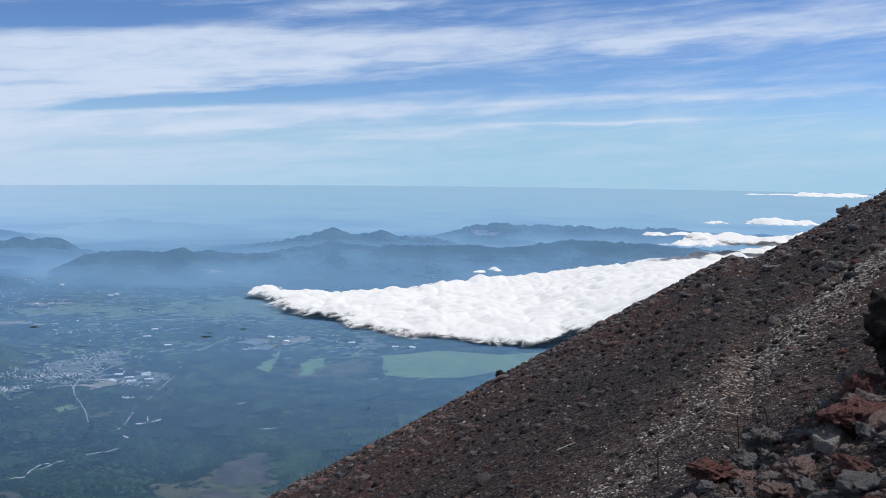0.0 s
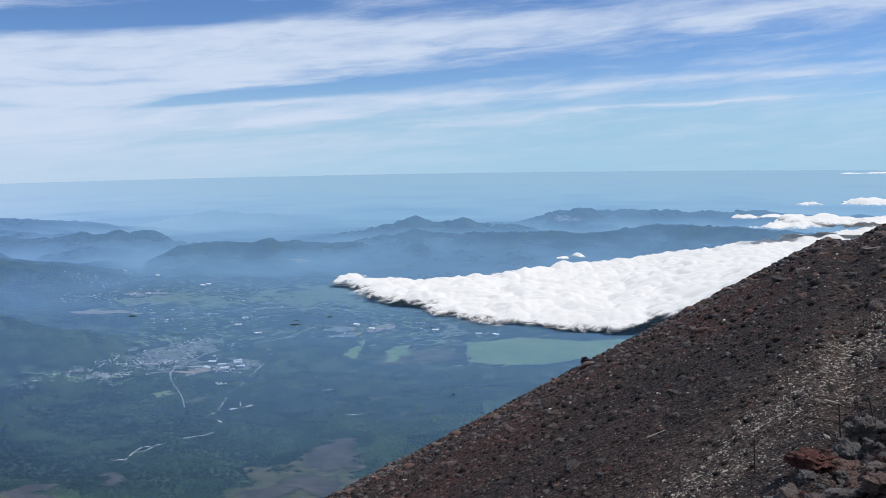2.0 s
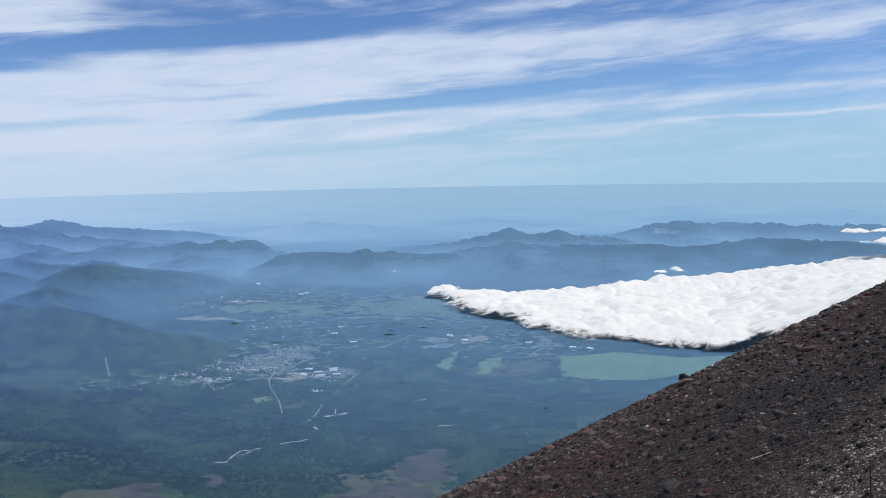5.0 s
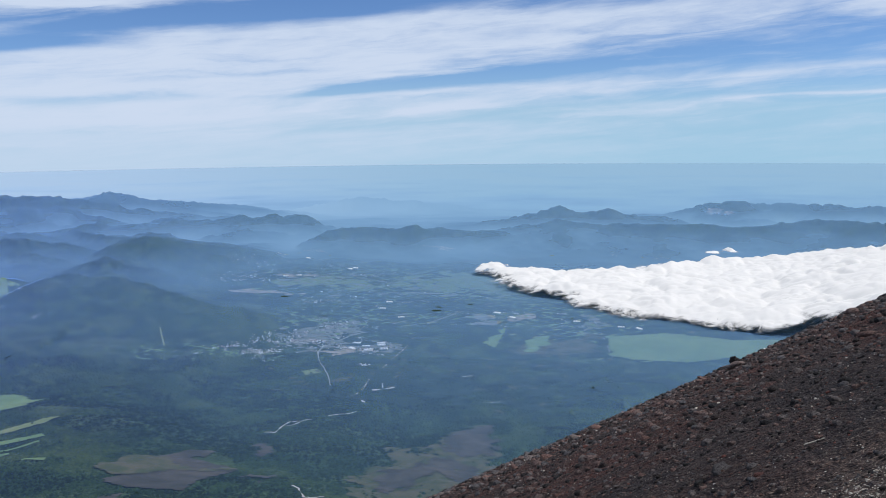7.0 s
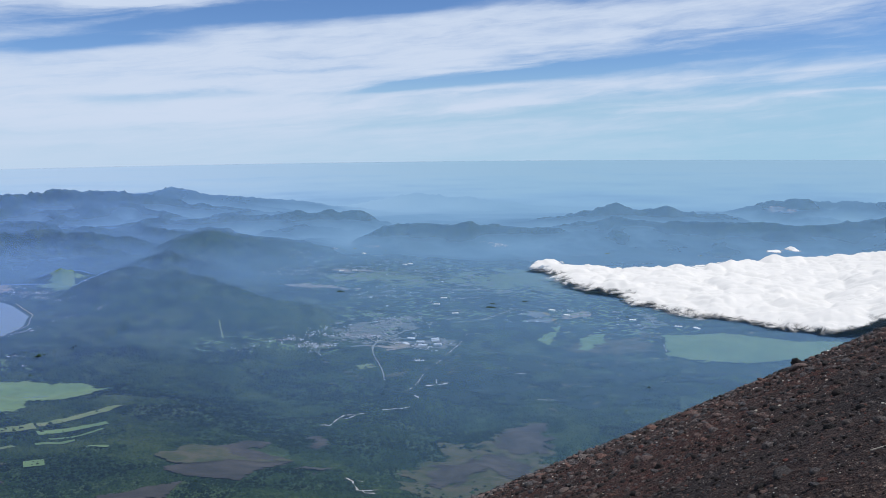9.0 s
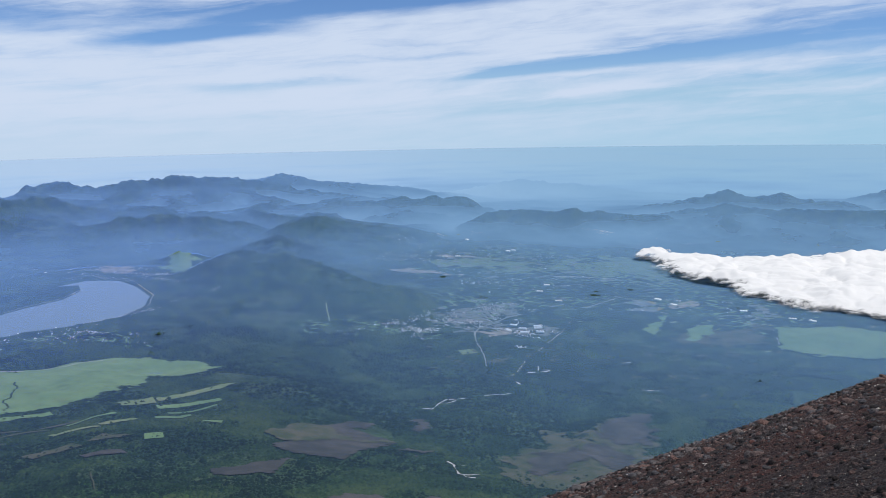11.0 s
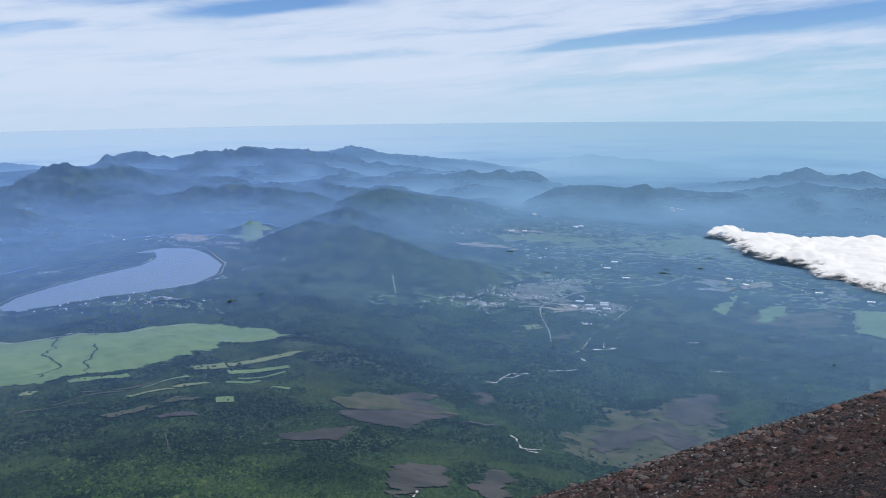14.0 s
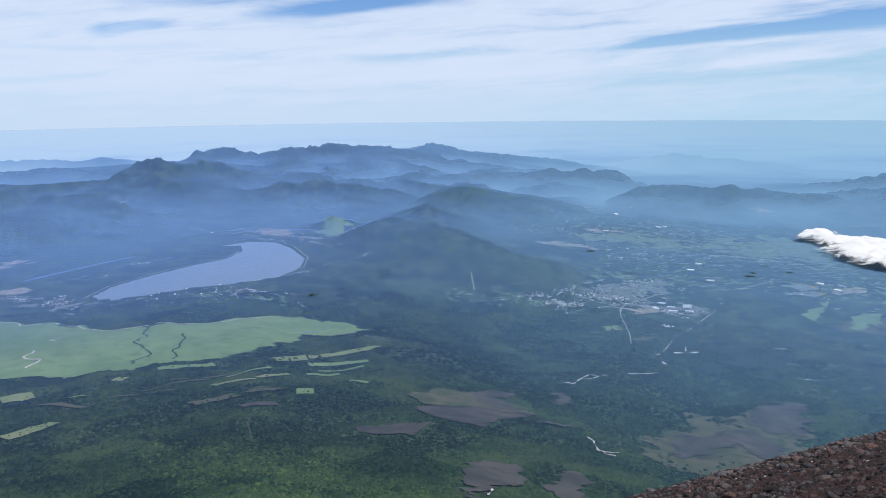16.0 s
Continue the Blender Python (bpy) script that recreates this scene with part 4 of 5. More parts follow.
patches("woodland", ((-60, 560, 100, 60, 34), (-70, 440, 70, 50, 36), (-110, 400, 50, 40, 24), (-250, 600, 90, 60, 34), (-130, 530, 90, 40, 30), (-150, 640, 90, 50, 40), (20, 640, 60, 50, 16)), DARK_WOOD, "dark conifer plantations between the fields", 19, (10, 34), (5, 13), 0.5)

# ---- towns ----
ROOFS = stone_material("roofs and walls", (0.74, 0.75, 0.77, 1), (0.42, 0.44, 0.47, 1), (0.38, 0.27, 0.25, 1), 0.1)
patches("town_ground", ((-221, 500, 26, 40, 70), (-182, 482, 20, 18, 34), (-290, 720, 90, 70, 60), (-62, 590, 16, 22, 26), (-490, 464, 40, 14, 26), (-425, 232, 34, 14, 20), (-150, 720, 80, 50, 40)), URBAN, "grey yards and streets between the houses", 17, (4, 13), (2, 6), 0.4)
WHITE_WALL = plain_material("white wall", (0.72, 0.73, 0.74, 1))
GREY_ROOF = plain_material("pale metal roof", (0.62, 0.66, 0.70, 1), 0.45)


def houses(label, spots, seed, size=(0.5, 1.5)):
    rng = np.random.default_rng(seed)
    xy = []
    for cx, cy, sx, sy, n in spots:
        quarters = rng.normal((cx, cy), (sx * 0.5, sy * 0.5), (max(n // 12, 3), 2))
        pick = quarters[(rng.random(n) ** 1.6 * len(quarters)).astype(int)]
        xy.append(pick + rng.normal(0, (sx * 0.13, sy * 0.13), (n, 2)))
    xy = np.concatenate(xy)
    xy = xy[~inside(xy[:, 0], xy[:, 1], list(LAKE))]
    z = ground_z(xy[:, 0], xy[:, 1])
    n = len(xy)
    l, w, h = rng.uniform(*size, n) * rng.choice((1, 1, 1, 2.2), n), rng.uniform(0.2, 0.42, n), rng.uniform(0.14, 0.28, n)
    turn = fbm(xy[:, 0], xy[:, 1], 25, 2, 3) * 2.5 + rng.choice((0.0, math.pi / 2), n) + rng.normal(0, 0.08, n)
    box = np.array([(-1, -1, -0.6), (1, -1, -0.6), (1, 1, -0.6), (-1, 1, -0.6), (-1, -1, 1), (1, -1, 1), (1, 1, 1), (-1, 1, 1), (-1, 0, 1.5), (1, 0, 1.5)], float)
    quads = np.array([(0, 1, 5, 4), (1, 2, 6, 5), (2, 3, 7, 6), (3, 0, 4, 7), (4, 5, 9, 8), (6, 7, 8, 9), (4, 8, 7, 7), (5, 6, 9, 9)])
    p = box[None] * np.stack([l / 2, w / 2, h], -1)[:, None]
    c, s = np.cos(turn)[:, None], np.sin(turn)[:, None]
    x, y = p[..., 0] * c - p[..., 1] * s, p[..., 0] * s + p[..., 1] * c
    verts = np.stack([x + xy[:, :1], y + xy[:, 1:], p[..., 2] + z[:, None]], -1).reshape(-1, 3)
    tris = np.concatenate([quads[:, (0, 1, 2)], quads[:6, (0, 2, 3)]])
    faces = (tris[None] + (np.arange(n) * 10)[:, None, None]).reshape(-1, 3)
    return tagged(new("houses", raw_mesh("houses", verts, faces, ROOFS)), label, "houses", kind="stuff")


houses("pale houses and roofs of a town crowded on the plain", ((-222, 500, 24, 50, 1500), (-182, 482, 20, 22, 620), (-232, 430, 18, 18, 260), (-162, 432, 7, 6, 60)), 21, (0.24, 0.7))
houses("scattered white houses and sheds of the valley towns", ((-330, 720, 90, 70, 520), (-240, 640, 70, 50, 260), (-150, 720, 90, 50, 260), (-130, 600, 50, 40, 160), (-62, 590, 18, 24, 170), (-80, 880, 120, 40, 160), (-10, 640, 50, 30, 60), (-380, 830, 60, 60, 160)), 22, (0.28, 0.9))
houses("white lakeside village houses along the shore", ((-490, 464, 56, 20, 330), (-540, 470, 50, 40, 160), (-395, 290, 26, 60, 170), (-440, 234, 40, 14, 200), (-490, 330, 14, 70, 60), (-385, 400, 12, 40, 40), (-355, 312, 30, 12, 120), (-255, 405, 40, 22, 60)), 23, (0.22, 0.6))


def make_factory():
    ob = new("factory")
    bm = bmesh.new()
    bmesh.ops.create_cube(bm, size=1, matrix=Matrix.Translation((0, 0, 0.3)) @ Matrix.Diagonal((5, 2.4, 1.0, 1)))
    bmesh.ops.bevel(bm, geom=bm.edges[:], offset=0.03, segments=1, affect="EDGES")
    part("wall", bm, WHITE_WALL, ob)
    bm = bmesh.new()
    for k in range(3):
        x = -1.67 + k * 1.67
        v = [bm.verts.new(q) for q in ((x - 0.86, -1.25, 0.79), (x + 0.8, -1.25, 0.79), (x + 0.8, 1.25, 0.79), (x - 0.86, 1.25, 0.79), (x - 0.1, -1.25, 1.08), (x - 0.1, 1.25, 1.08))]
        for f in ((0, 4, 5, 3), (4, 1, 2, 5), (0, 1, 4), (2, 3, 5)):
            bm.faces.new([v[i] for i in f])
    part("roof", bm, GREY_ROOF, ob, "pale ridged metal roof")
    return tagged(ob, "long white factory hall with a pale ridged roof", "factory", "factories on the plain")


rng = random.Random(5)
first = make_factory()
SITES = [(-213, 598), (-217, 626), (-349, 712), (-340, 722), (-183, 482), (-175, 488), (-188, 470), (-192, 489), (-178, 472), (-170, 478), (-177, 493), (-378, 827), (-311, 793), (-314, 786), (-65, 596), (-33, 585), (-21, 582), (-113, 600), (-127, 614), (-190, 574)]
for k, (x, y) in enumerate(SITES):
    z = float(ground_z(np.array([x], float), np.array([y], float))[0])
    m = pose(x, y, z, 0, 0, rng.uniform(-40, 40))
    if k == 0:
        first.matrix_basis = m
    else:
        copy_thing(first, m)


def spot_on(bearing, distance, width, depth):
    c = (distance * math.sin(radians(bearing)), distance * math.cos(radians(bearing)))
    return [(c[0] + width / 2 * math.cos(b), c[1] + depth / 2 * math.sin(b)) for b in np.linspace(0, 6.283, 14, endpoint=False)]


SCAR = cover_material("bare volcanic scar", (0.34, 0.29, 0.26, 1), (0.22, 0.19, 0.17, 1), 0.2)
for bearing, distance, width, depth in ((2.6, 1352, 18, 26), (3.4, 1340, 10, 22), (5.4, 1345, 8, 16)):
    drape("scar", spot_on(bearing, distance, width, depth), SCAR, "pale bare scar of rock high on the mountain", "scar", 0.4, 1.5, 16.0)
houses("far white villages at the foot of the mountains", ((-190, 905, 60, 22, 60), (-40, 930, 90, 16, 70), (70, 925, 90, 16, 60), (-380, 960, 60, 30, 50), (-250, 930, 50, 20, 40)), 27, (0.5, 1.5))


# ---- forest ----
COVER = ("meadow", "sand_flat", "scrub_bank", "lava_field", "field", "road", "track", "gravel_bar")
CLEAR = np.zeros((600, 700), bool)
for ob in list(scene.collection.objects):
    if ob.name.split(".")[0] in COVER and "gully" not in ob["label"]:
        v = np.zeros(len(ob.data.vertices) * 3, np.float32)
        ob.data.vertices.foreach_get("co", v)
        cell = np.floor(v.reshape(-1, 3)[:, :2]).astype(int) + (500, 0)
        cell = cell[(cell[:, 0] >= 0) & (cell[:, 0] < 600) & (cell[:, 1] >= 0) & (cell[:, 1] < 700)]
        if "lava" in ob.name:
            cell = cell[fbm(cell[:, 0] * 1.0, cell[:, 1] * 1.0, 9, 4, 83, 0.7) > -0.12]
        CLEAR[cell[:, 0], cell[:, 1]] = True


def forest(count, label, seed, mat, near, far, bearings, size, gaps, category="forest"):
    """Low crowns standing close together wherever the ground is not open."""
    rng = np.random.default_rng(seed)
    r = near + (far - near) * rng.random(count) ** 1.25
    a = np.radians(rng.uniform(*bearings, count))
    x, y = r * np.sin(a), r * np.cos(a)
    i, j = np.clip(np.floor(x).astype(int) + 500, 0, 599), np.clip(np.floor(y).astype(int), 0, 699)
    keep = (fbm(x, y, 30, 5, seed + 50, 0.6) > gaps) & ~CLEAR[i, j]
    keep &= (edge_gap(x, y, list(LAKE)) > 5) & ~inside(x, y, list(LAKE))
    x, y, r = x[keep], y[keep], r[keep]
    n = len(x)
    z = ground_z(x, y)
    tree = np.array([(0, 0, 1.15), (1, 0, 0.3), (0.25, 0.95, 0.35), (-0.85, 0.5, 0.25), (-0.75, -0.6, 0.35), (0.3, -0.95, 0.28)])
    tris = [(0, 1, 2), (0, 2, 3), (0, 3, 4), (0, 4, 5), (0, 5, 1)]
    grow = rng.lognormal(math.log(size), 0.38, n) * np.interp(r, (130, 470), (0.8, 1.5))
    turn = rng.uniform(0, 6.28, n)
    p = tree[None] * grow[:, None, None] * rng.uniform(0.75, 1.25, (n, 6, 3))
    c, s = np.cos(turn)[:, None], np.sin(turn)[:, None]
    verts = np.stack([p[..., 0] * c - p[..., 1] * s + x[:, None], p[..., 0] * s + p[..., 1] * c + y[:, None], p[..., 2] + z[:, None] - 0.1], -1).reshape(-1, 3)
    faces = (np.array(tris)[None] + (np.arange(n) * 6)[:, None, None]).reshape(-1, 3)
    return tagged(new(category, raw_mesh(category, verts, faces, mat, True)), label, category, kind="stuff")


def tree_material(name, dark, mid, light, top):
    m, n = material(name)
    p = where(n)
    one = n.add("ShaderNodeNewGeometry").outputs["Random Per Island"]
    stands = n.noise(p, 0.022, 6, 0.65, 0.8)
    cells = n.add("ShaderNodeTexVoronoi", {"Vector": p, "Scale": 0.05, "Randomness": 0.75})
    cells.distance = "CHEBYCHEV"
    block = n.add("ShaderNodeSeparateColor", {0: cells.outputs["Color"]}).outputs[0]
    tone = n.math("ADD", n.math("MULTIPLY", n.math("SUBTRACT", one, 0.15), 0.36), n.math("ADD", n.math("SUBTRACT", n.math("MULTIPLY", stands, 1.7), 0.38), n.math("MULTIPLY", n.math("SUBTRACT", block, 0.4), 0.5)))
    c = n.ramp(tone, [(0.42, dark), (0.62, mid), (0.78, light), (0.95, top)])
    finish(n, c, 0.9, n.noise(p, 5.0, 4, 0.7), 0.8, 0.1, 0.1)
    return m


TREES = tree_material("tree crowns", (0.006, 0.015, 0.010, 1), (0.011, 0.027, 0.015, 1), (0.019, 0.041, 0.019, 1), (0.036, 0.060, 0.026, 1))
SHRUBS = tree_material("bright shrubs", (0.012, 0.034, 0.014, 1), (0.026, 0.058, 0.020, 1), (0.044, 0.080, 0.026, 1), (0.062, 0.098, 0.034, 1))
forest(180000, "dense dark green forest on the mountain's foot", 31, TREES, 118, 480, (-70, -3), 0.34, -0.42)
forest(36000, "bright green shrubs on the upper edge of the forest", 35, SHRUBS, 112, 215, (-58, -12), 0.24, 0.02, "shrubs")


# ---- stones on the slope ----
def ball(level):
    bm = bmesh.new()
    bmesh.ops.create_icosphere(bm, subdivisions=level, radius=1)
    v = np.array([q.co[:] for q in bm.verts])
    f = np.array([[q.index for q in t.verts] for t in bm.faces])
    bm.free()
    return v, f


def crag(level, seed, jag=0.55, squash=(1.0, 0.85, 0.65)):
    """A broken, pitted lump of lava, about one metre across."""
    v, f = ball(level)
    rng = np.random.default_rng(seed)
    out = []
    cuts = rng.normal(size=(7, 3))
    cuts /= np.linalg.norm(cuts, axis=1)[:, None]
    for q in v:
        d = 1.0
        for c in cuts:
            d = min(d, 0.74 / max(float(q @ c), 0.01)) if q @ c > 0.74 else d
        b = Vector(q) + Vector((seed * 3.7, 0, 0))
        lump = noise.voronoi(b * 2.2)[0][0]
        d += jag * (noise.noise(b * 1.3) * 0.30 - lump * 0.45 + 0.15 + noise.fractal(b * 4.0, 0.5, 2.2, 6) * 0.24)
        out.append(q * d * 0.5)
    return np.array(out) * np.array(squash), f


def settle_on_slope(x, y):
    return float(scree_z(np.array([x], float), np.array([y], float))[0])


STONES = [raw_mesh("stone", *crag(2, 100 + k), LAVA, k % 3 == 0) for k in range(10)]
RED_STONES = [raw_mesh("stone", *crag(2, 120 + k), RED_LAVA) for k in range(4)]


def scree(count, label, mat, seed, mid, most, belt=False, level=1):
    """Loose stones too many to count, joined."""
    rng = np.random.default_rng(seed)
    kinds = [crag(level, seed * 10 + k, 0.5, (1, 0.85, 0.6)) for k in range(6)]
    verts, faces, start = [], [], 0
    for k in range(count):
        r = math.exp(rng.uniform(math.log(4.5), math.log(112)))
        a = math.radians(rng.uniform(-30, 31))
        x, y = r * math.sin(a), r * math.cos(a)
        if belt:
            s, side = 17 * rng.random() ** 1.3 - 2.5, rng.normal(0.15, 0.42) + (1.6 * rng.random() if k % 4 == 0 else 0)
            x, y = 1.2 + s * 0.62 + side * 0.78, 8.1 + s * 0.78 - side * 0.62
            r = math.hypot(x, y)
        size = min(max(rng.lognormal(math.log(mid), 0.5) * r / 1490, 0.012), most) * (1.0 if r < 70 else 1.25)
        v, f = kinds[k % 6]
        t = rng.uniform(0, 6.28)
        c, s = math.cos(t), math.sin(t)
        q = v * size * rng.uniform(0.75, 1.3, 3)
        verts.append(np.column_stack([q[:, 0] * c - q[:, 1] * s + x, q[:, 0] * s + q[:, 1] * c + y, q[:, 2]]))
        verts[-1] = np.column_stack([verts[-1], np.full(len(v), k)])
        faces.append(f + start)
        start += len(v)
    v = np.concatenate(verts)
    per = len(kinds[0][0])
    mids = v.reshape(-1, per, 4)[:, :, :2].mean(1)
    z = np.repeat(scree_z(mids[:, 0], mids[:, 1]), per)
    v[:, 2] += z
    return tagged(new("scree", raw_mesh("scree", v[:, :3], np.concatenate(faces), mat)), label, "scree", kind="stuff")


scree(6500, "countless dark lava stones strewn over the slope", LAVA, 51, 7.0, 0.5, False, 2)
scree(4600, "blackish lava stones strewn over the slope", BLACK_AND_SHADED_LAVA, 57, 8.5, 0.5, False, 2)
scree(22000, "fine dark cinders strewn over the slope", CINDER, 54, 3.8, 0.25)
scree(1100, "reddish lava stones strewn over the slope", RED_LAVA, 52, 3.6, 0.2, False, 2)
scree(7000, "pale gravel in a belt down the slope", PALE_STONE, 53, 3.1, 0.07, True)
scree(2600, "small pale stones strewn over the slope", PALE_STONE, 55, 2.4, 0.2)

rng = np.random.default_rng(61)
for k in range(300):
    r = math.exp(rng.uniform(math.log(6.0), math.log(80)))
    a = math.radians(rng.uniform(-24, 29))
    x, y = r * math.sin(a), r * math.cos(a)
    size = min(rng.lognormal(math.log(16), 0.4) * r / 1490, 1.1)
    me = RED_STONES[k % 4] if k % 30 == 0 else STONES[k % 10]
    ob = new("stone", me)
    ob.parent = slope
    ob.matrix_basis = pose(x, y, settle_on_slope(x, y) + size * 0.08, rng.uniform(-25, 25), rng.uniform(-25, 25), rng.uniform(0, 360)) @ Matrix.Diagonal((size * rng.uniform(0.8, 1.4), size, size * rng.uniform(0.6, 1.0), 1))

# boulders in the foreground and on the skyline
BIG = [raw_mesh("boulder", *crag(5, 200 + k, 0.85), ROCK) for k in range(6)]
BIG_RED = [raw_mesh("boulder", *crag(5, 210 + k, 0.85), RED_ROCK) for k in range(3)]


def block(name, mat, seed):
    """A broken block with flat faces and chipped edges, about one metre across."""
    rng = random.Random(seed)
    bm = bmesh.new()
    bmesh.ops.create_cube(bm, size=1)
    for v in bm.verts:
        v.co = Vector((v.co.x * rng.uniform(0.35, 1.2), v.co.y * rng.uniform(0.4, 1.2), v.co.z * rng.uniform(0.35, 1.15)))
    bmesh.ops.bevel(bm, geom=bm.edges[:], offset=0.05, segments=2, affect="EDGES")
    bmesh.ops.triangulate(bm, faces=bm.faces[:])
    bmesh.ops.subdivide_edges(bm, edges=bm.edges[:], cuts=2, use_grid_fill=True)
    for v in bm.verts:
        v.co += Vector(v.co).normalized() * (noise.fractal(v.co * 3 + Vector((seed, 0, 0)), 0.6, 2.1, 4) * 0.05)
    me = bpy.data.meshes.new(name)
    bm.to_mesh(me)
    bm.free()
    me.materials.append(mat)
    return me


BIG_PALE = [block("boulder", GREY_ROCK, 3), block("boulder", PALE_STONE, 5)]


def boulder(me, x, y, size, label, turn=0.0, sink=0.15):
    ob = new("boulder", me)
    ob.matrix_basis = pose(x, y, settle_on_slope(x, y) + size[2] * (0.5 - sink) * 0.6, 0, 0, turn) @ Matrix.Diagonal((*size, 1))
    return tagged(ob, label, "boulder", "boulders on the slope")


SKYLINE = raw_mesh("boulder", *crag(4, 233, 0.9), BLACK_AND_SHADED_LAVA)
# the outcrop's shaded face is put into its near-black colour
OUTCROP = raw_mesh("boulder", *crag(5, 231, 0.85), BLACK_AND_SHADED_LAVA)
boulder(OUTCROP, 4.47, 7.8, (1.15, 1.1, 1.6), "large lava outcrop with the shade of its face put into a near-black colour", 30)
boulder(BIG[1], 4.05, 8.0, (0.45, 0.45, 0.4), "dark brown lava boulder against the outcrop", 80)
boulder(BIG_RED[0], 3.7, 7.3, (0.34, 0.36, 0.5), "upright brick-red lava boulder", 10)
boulder(BIG_RED[1], 3.45, 6.75, (0.8, 0.65, 0.45), "broad rust-red lava boulder with a rough crust", 25)
boulder(BIG_PALE[0], 3.08, 6.5, (0.24, 0.18, 0.19), "pale grey broken stone block among the lava", 40)
boulder(BIG[2], 3.62, 7.0, (0.36, 0.36, 0.34), "dark grey lava boulder beside the red one", 120)
boulder(BIG[3], 3.0, 7.7, (0.4, 0.4, 0.42), "black and shaded lava boulder with a hollow shaded side", 200)
boulder(BIG[1], 2.75, 7.35, (0.34, 0.34, 0.3), "blackish pitted lava boulder", 300)
boulder(BIG_RED[2], 2.3, 6.95, (0.42, 0.4, 0.28), "dull red lava boulder half buried in cinders", 150)
boulder(BIG[0], 2.75, 6.2, (0.38, 0.34, 0.26), "dark grey lava boulder in the rubble", 250)
boulder(BIG[2], 2.45, 5.9, (0.32, 0.3, 0.22), "grey lava boulder in the rubble", 15)
boulder(SKYLINE, 6.57, 93.0, (1.0, 1.0, 1.6), "dark boulder standing out on the slope's edge", 60)
boulder(BIG[1], 40.5, 85.0, (1.5, 1.5, 1.7), "dark boulder on the upper skyline of the slope", 160)
boulder(BIG[0], 13.4, 57.0, (1.5, 1.2, 0.7), "flat dark boulder on the open slope", 70)
boulder(BIG[2], 13.0, 33.0, (1.0, 0.8, 0.5), "low dark boulder on the open slope", 20)
boulder(BIG[3], 9.4, 19.8, (0.8, 0.6, 0.5), "low dark boulder above the gravel belt", 110)

RUBBLE = [raw_mesh("rubble_stone", *crag(4, 240 + k, 0.85), ROCK) for k in range(6)]
RUBBLE_RED = [raw_mesh("rubble_stone", *crag(4, 250 + k, 0.85), RED_ROCK) for k in range(3)]
rubble = np.random.default_rng(71)
for k in range(330):
    a, r = math.radians(rubble.uniform(13, 30)), rubble.uniform(5.0, 9.0)
    if a < math.radians(13 + (r - 5.0) * 2.4 + rubble.normal(0, 1.0)):
        continue
    x, y = r * math.sin(a), r * math.cos(a)
    size = rubble.lognormal(math.log(0.12), 0.5)
    me = RUBBLE_RED[k % 3] if k % 4 == 0 else RUBBLE[k % 6]
    ob = new("rubble_stone", me)
    tagged(ob, "rough red-brown lava stone in the rubble" if k % 4 == 0 else "rough blackish lava stone in the rubble", "stone", "rubble beside the slope")
    ob.matrix_basis = pose(x, y, settle_on_slope(x, y) + size * 0.12, rubble.uniform(-30, 30), rubble.uniform(-30, 30), rubble.uniform(0, 360)) @ Matrix.Diagonal((size * 1.2, size, size * 0.85, 1))

# iron pins, a pale block and a dry tuft
IRON = plain_material("rusted iron", (0.05, 0.035, 0.03, 1), 0.7)
TUFT = plain_material("dry green grass", (0.07, 0.10, 0.05, 1), 0.8)


def pin(x, y, height, lean_x, label):
    bm = bmesh.new()
    bmesh.ops.create_cone(bm, cap_ends=True, segments=8, radius1=0.008, radius2=0.006, depth=height)
    bmesh.ops.translate(bm, verts=bm.verts[:], vec=(0, 0, height / 2 - 0.08))
    ring = bmesh.ops.create_cone(bm, cap_ends=True, segments=8, radius1=0.010, radius2=0.010, depth=0.02)["verts"]
    bmesh.ops.translate(bm, verts=ring, vec=(0, 0, height - 0.1))
    ob = part("iron_pin", bm, IRON)
    ob.matrix_basis = pose(x, y, settle_on_slope(x, y), 0, lean_x, 0)
    return tagged(ob, label, "iron pin", "iron pins in the slope")


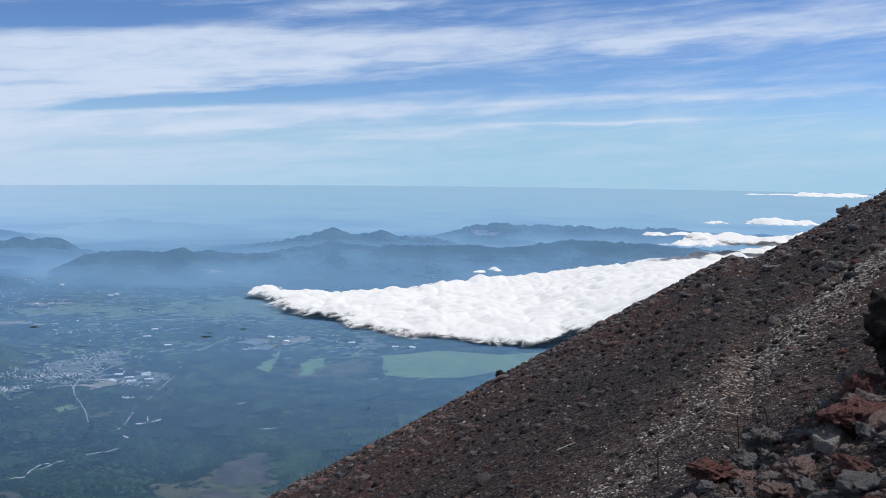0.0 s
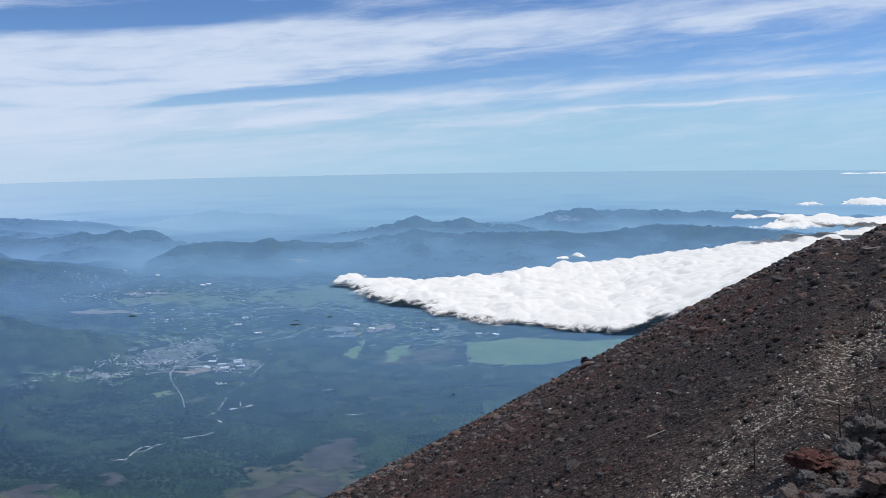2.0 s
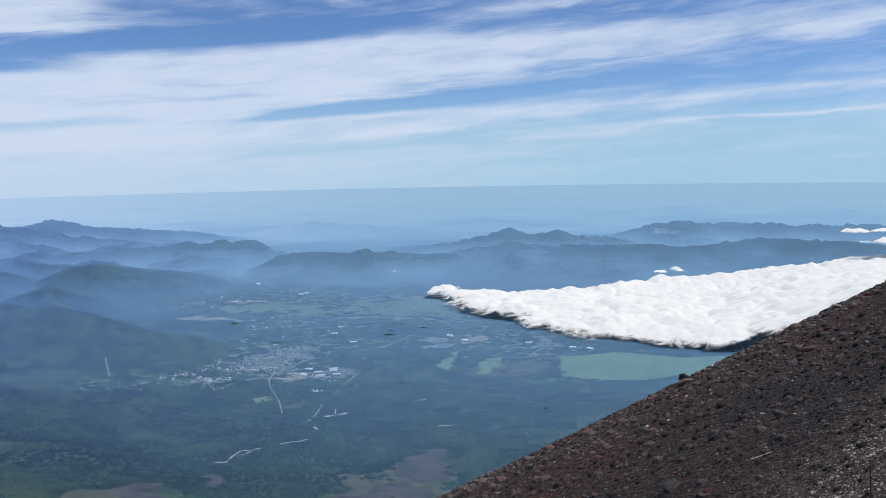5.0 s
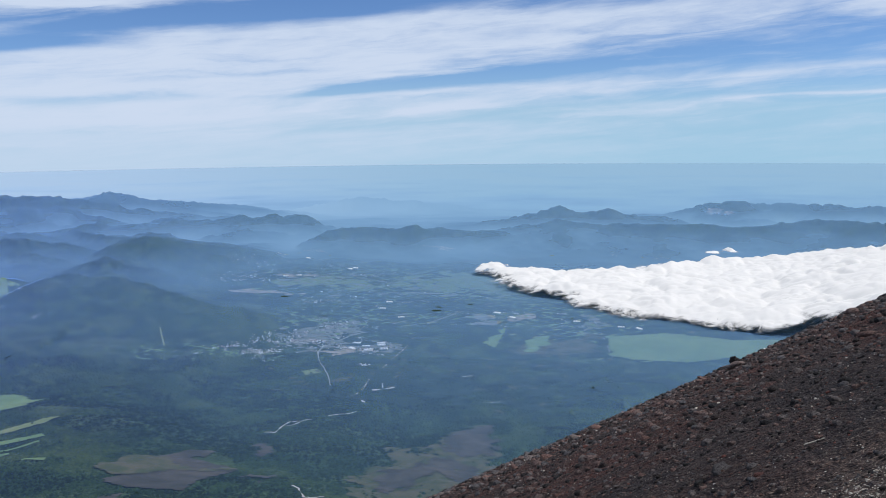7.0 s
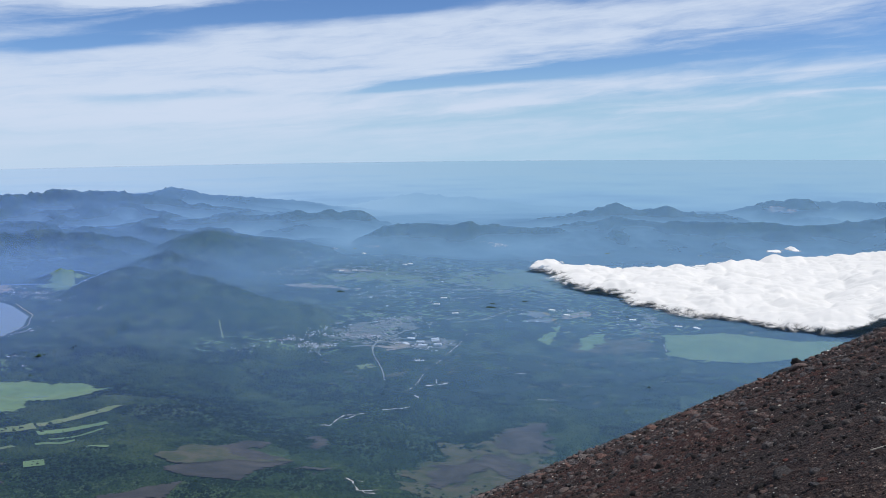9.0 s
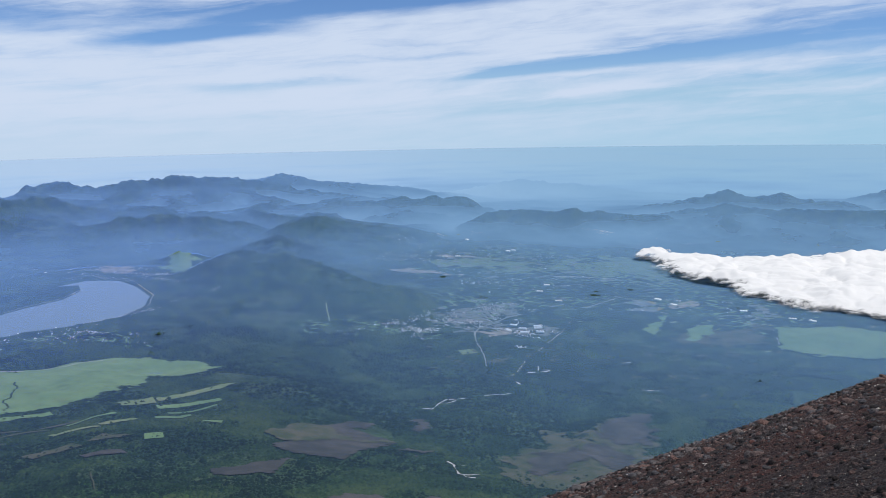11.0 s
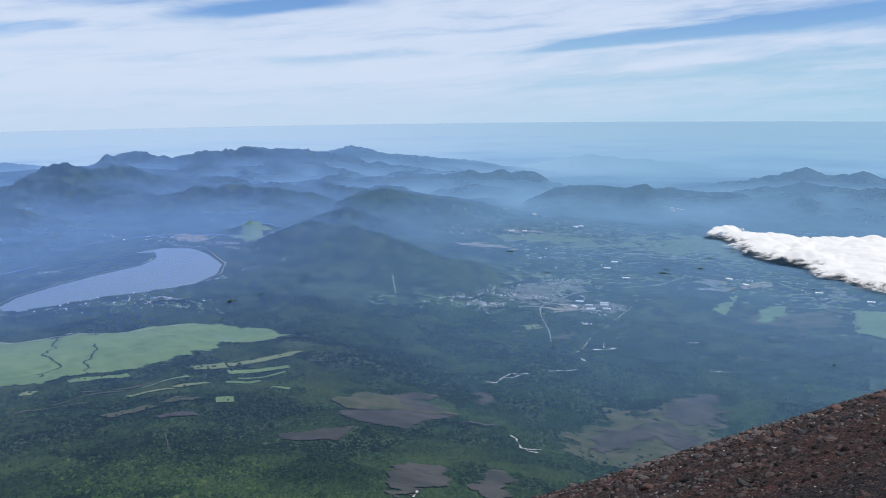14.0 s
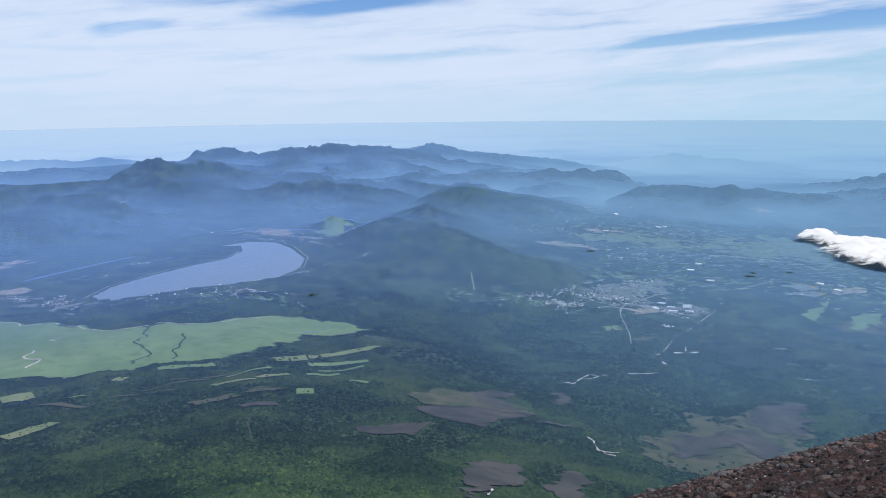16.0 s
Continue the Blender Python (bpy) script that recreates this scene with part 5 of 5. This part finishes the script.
pin(2.92, 8.0, 0.42, -5, "thin rusted iron pin driven into the rubble")
pin(3.15, 7.8, 0.4, -14, "thin rusted iron pin leaning over the rubble")
pin(2.05, 7.65, 0.4, -3, "thin rusted iron pin beside the gravel belt")
boulder(BIG_PALE[1], 3.55, 10.05, (0.12, 0.08, 0.17), "small white stone lying on the gravel", 0, 0.0)
boulder(BIG_PALE[1], 5.6, 12.8, (0.22, 0.18, 0.12), "pale broken stone on the gravel belt", 70, 0.3)
WOOD = plain_material("weathered wood", (0.42, 0.38, 0.33, 1), 0.8)


def stick(x, y, length, turn, label):
    bm = bmesh.new()
    bmesh.ops.create_cone(bm, cap_ends=True, segments=7, radius1=0.012, radius2=0.008, depth=length)
    for v in bm.verts:
        v.co.x += 0.06 * length * math.sin(v.co.z / length * 3)
    ob = part("stick", bm, WOOD)
    fall = math.degrees(math.atan2(settle_on_slope(x + 0.1, y) - settle_on_slope(x - 0.1, y), 0.2))
    ob.matrix_basis = pose(x, y, settle_on_slope(x, y) + 0.03, 0, 90 - fall, turn)
    return tagged(ob, label, "stick", "sticks on the slope")


stick(4.55, 12.7, 0.32, 12, "short pale broken stick lying on the cinders")
stick(1.9, 12.4, 0.3, 8, "thin weathered stick half sunk in cinders")
stick(3.3, 9.3, 0.16, -15, "small bleached twig on the gravel")
tuft = bmesh.new()
blade_rng = random.Random(8)
for k in range(140):
    x, y = blade_rng.gauss(0, 0.12), blade_rng.gauss(0, 0.09)
    h, a, b = blade_rng.uniform(0.06, 0.15), blade_rng.uniform(0, 6.28), blade_rng.uniform(0.02, 0.07)
    dx, dy = math.cos(a), math.sin(a)
    v = [tuft.verts.new(q) for q in ((x - dy * 0.004, y + dx * 0.004, -0.03), (x + dy * 0.004, y - dx * 0.004, -0.03), (x + dx * b, y + dy * b, h))]
    tuft.faces.new(v)
grass = part("grass_tuft", tuft, TUFT)
grass.matrix_basis = pose(3.75, 7.95, settle_on_slope(3.75, 7.95), 0, -25, 20)
tagged(grass, "low grey-green tuft of grass among lava stones", "grass tuft", kind="stuff")
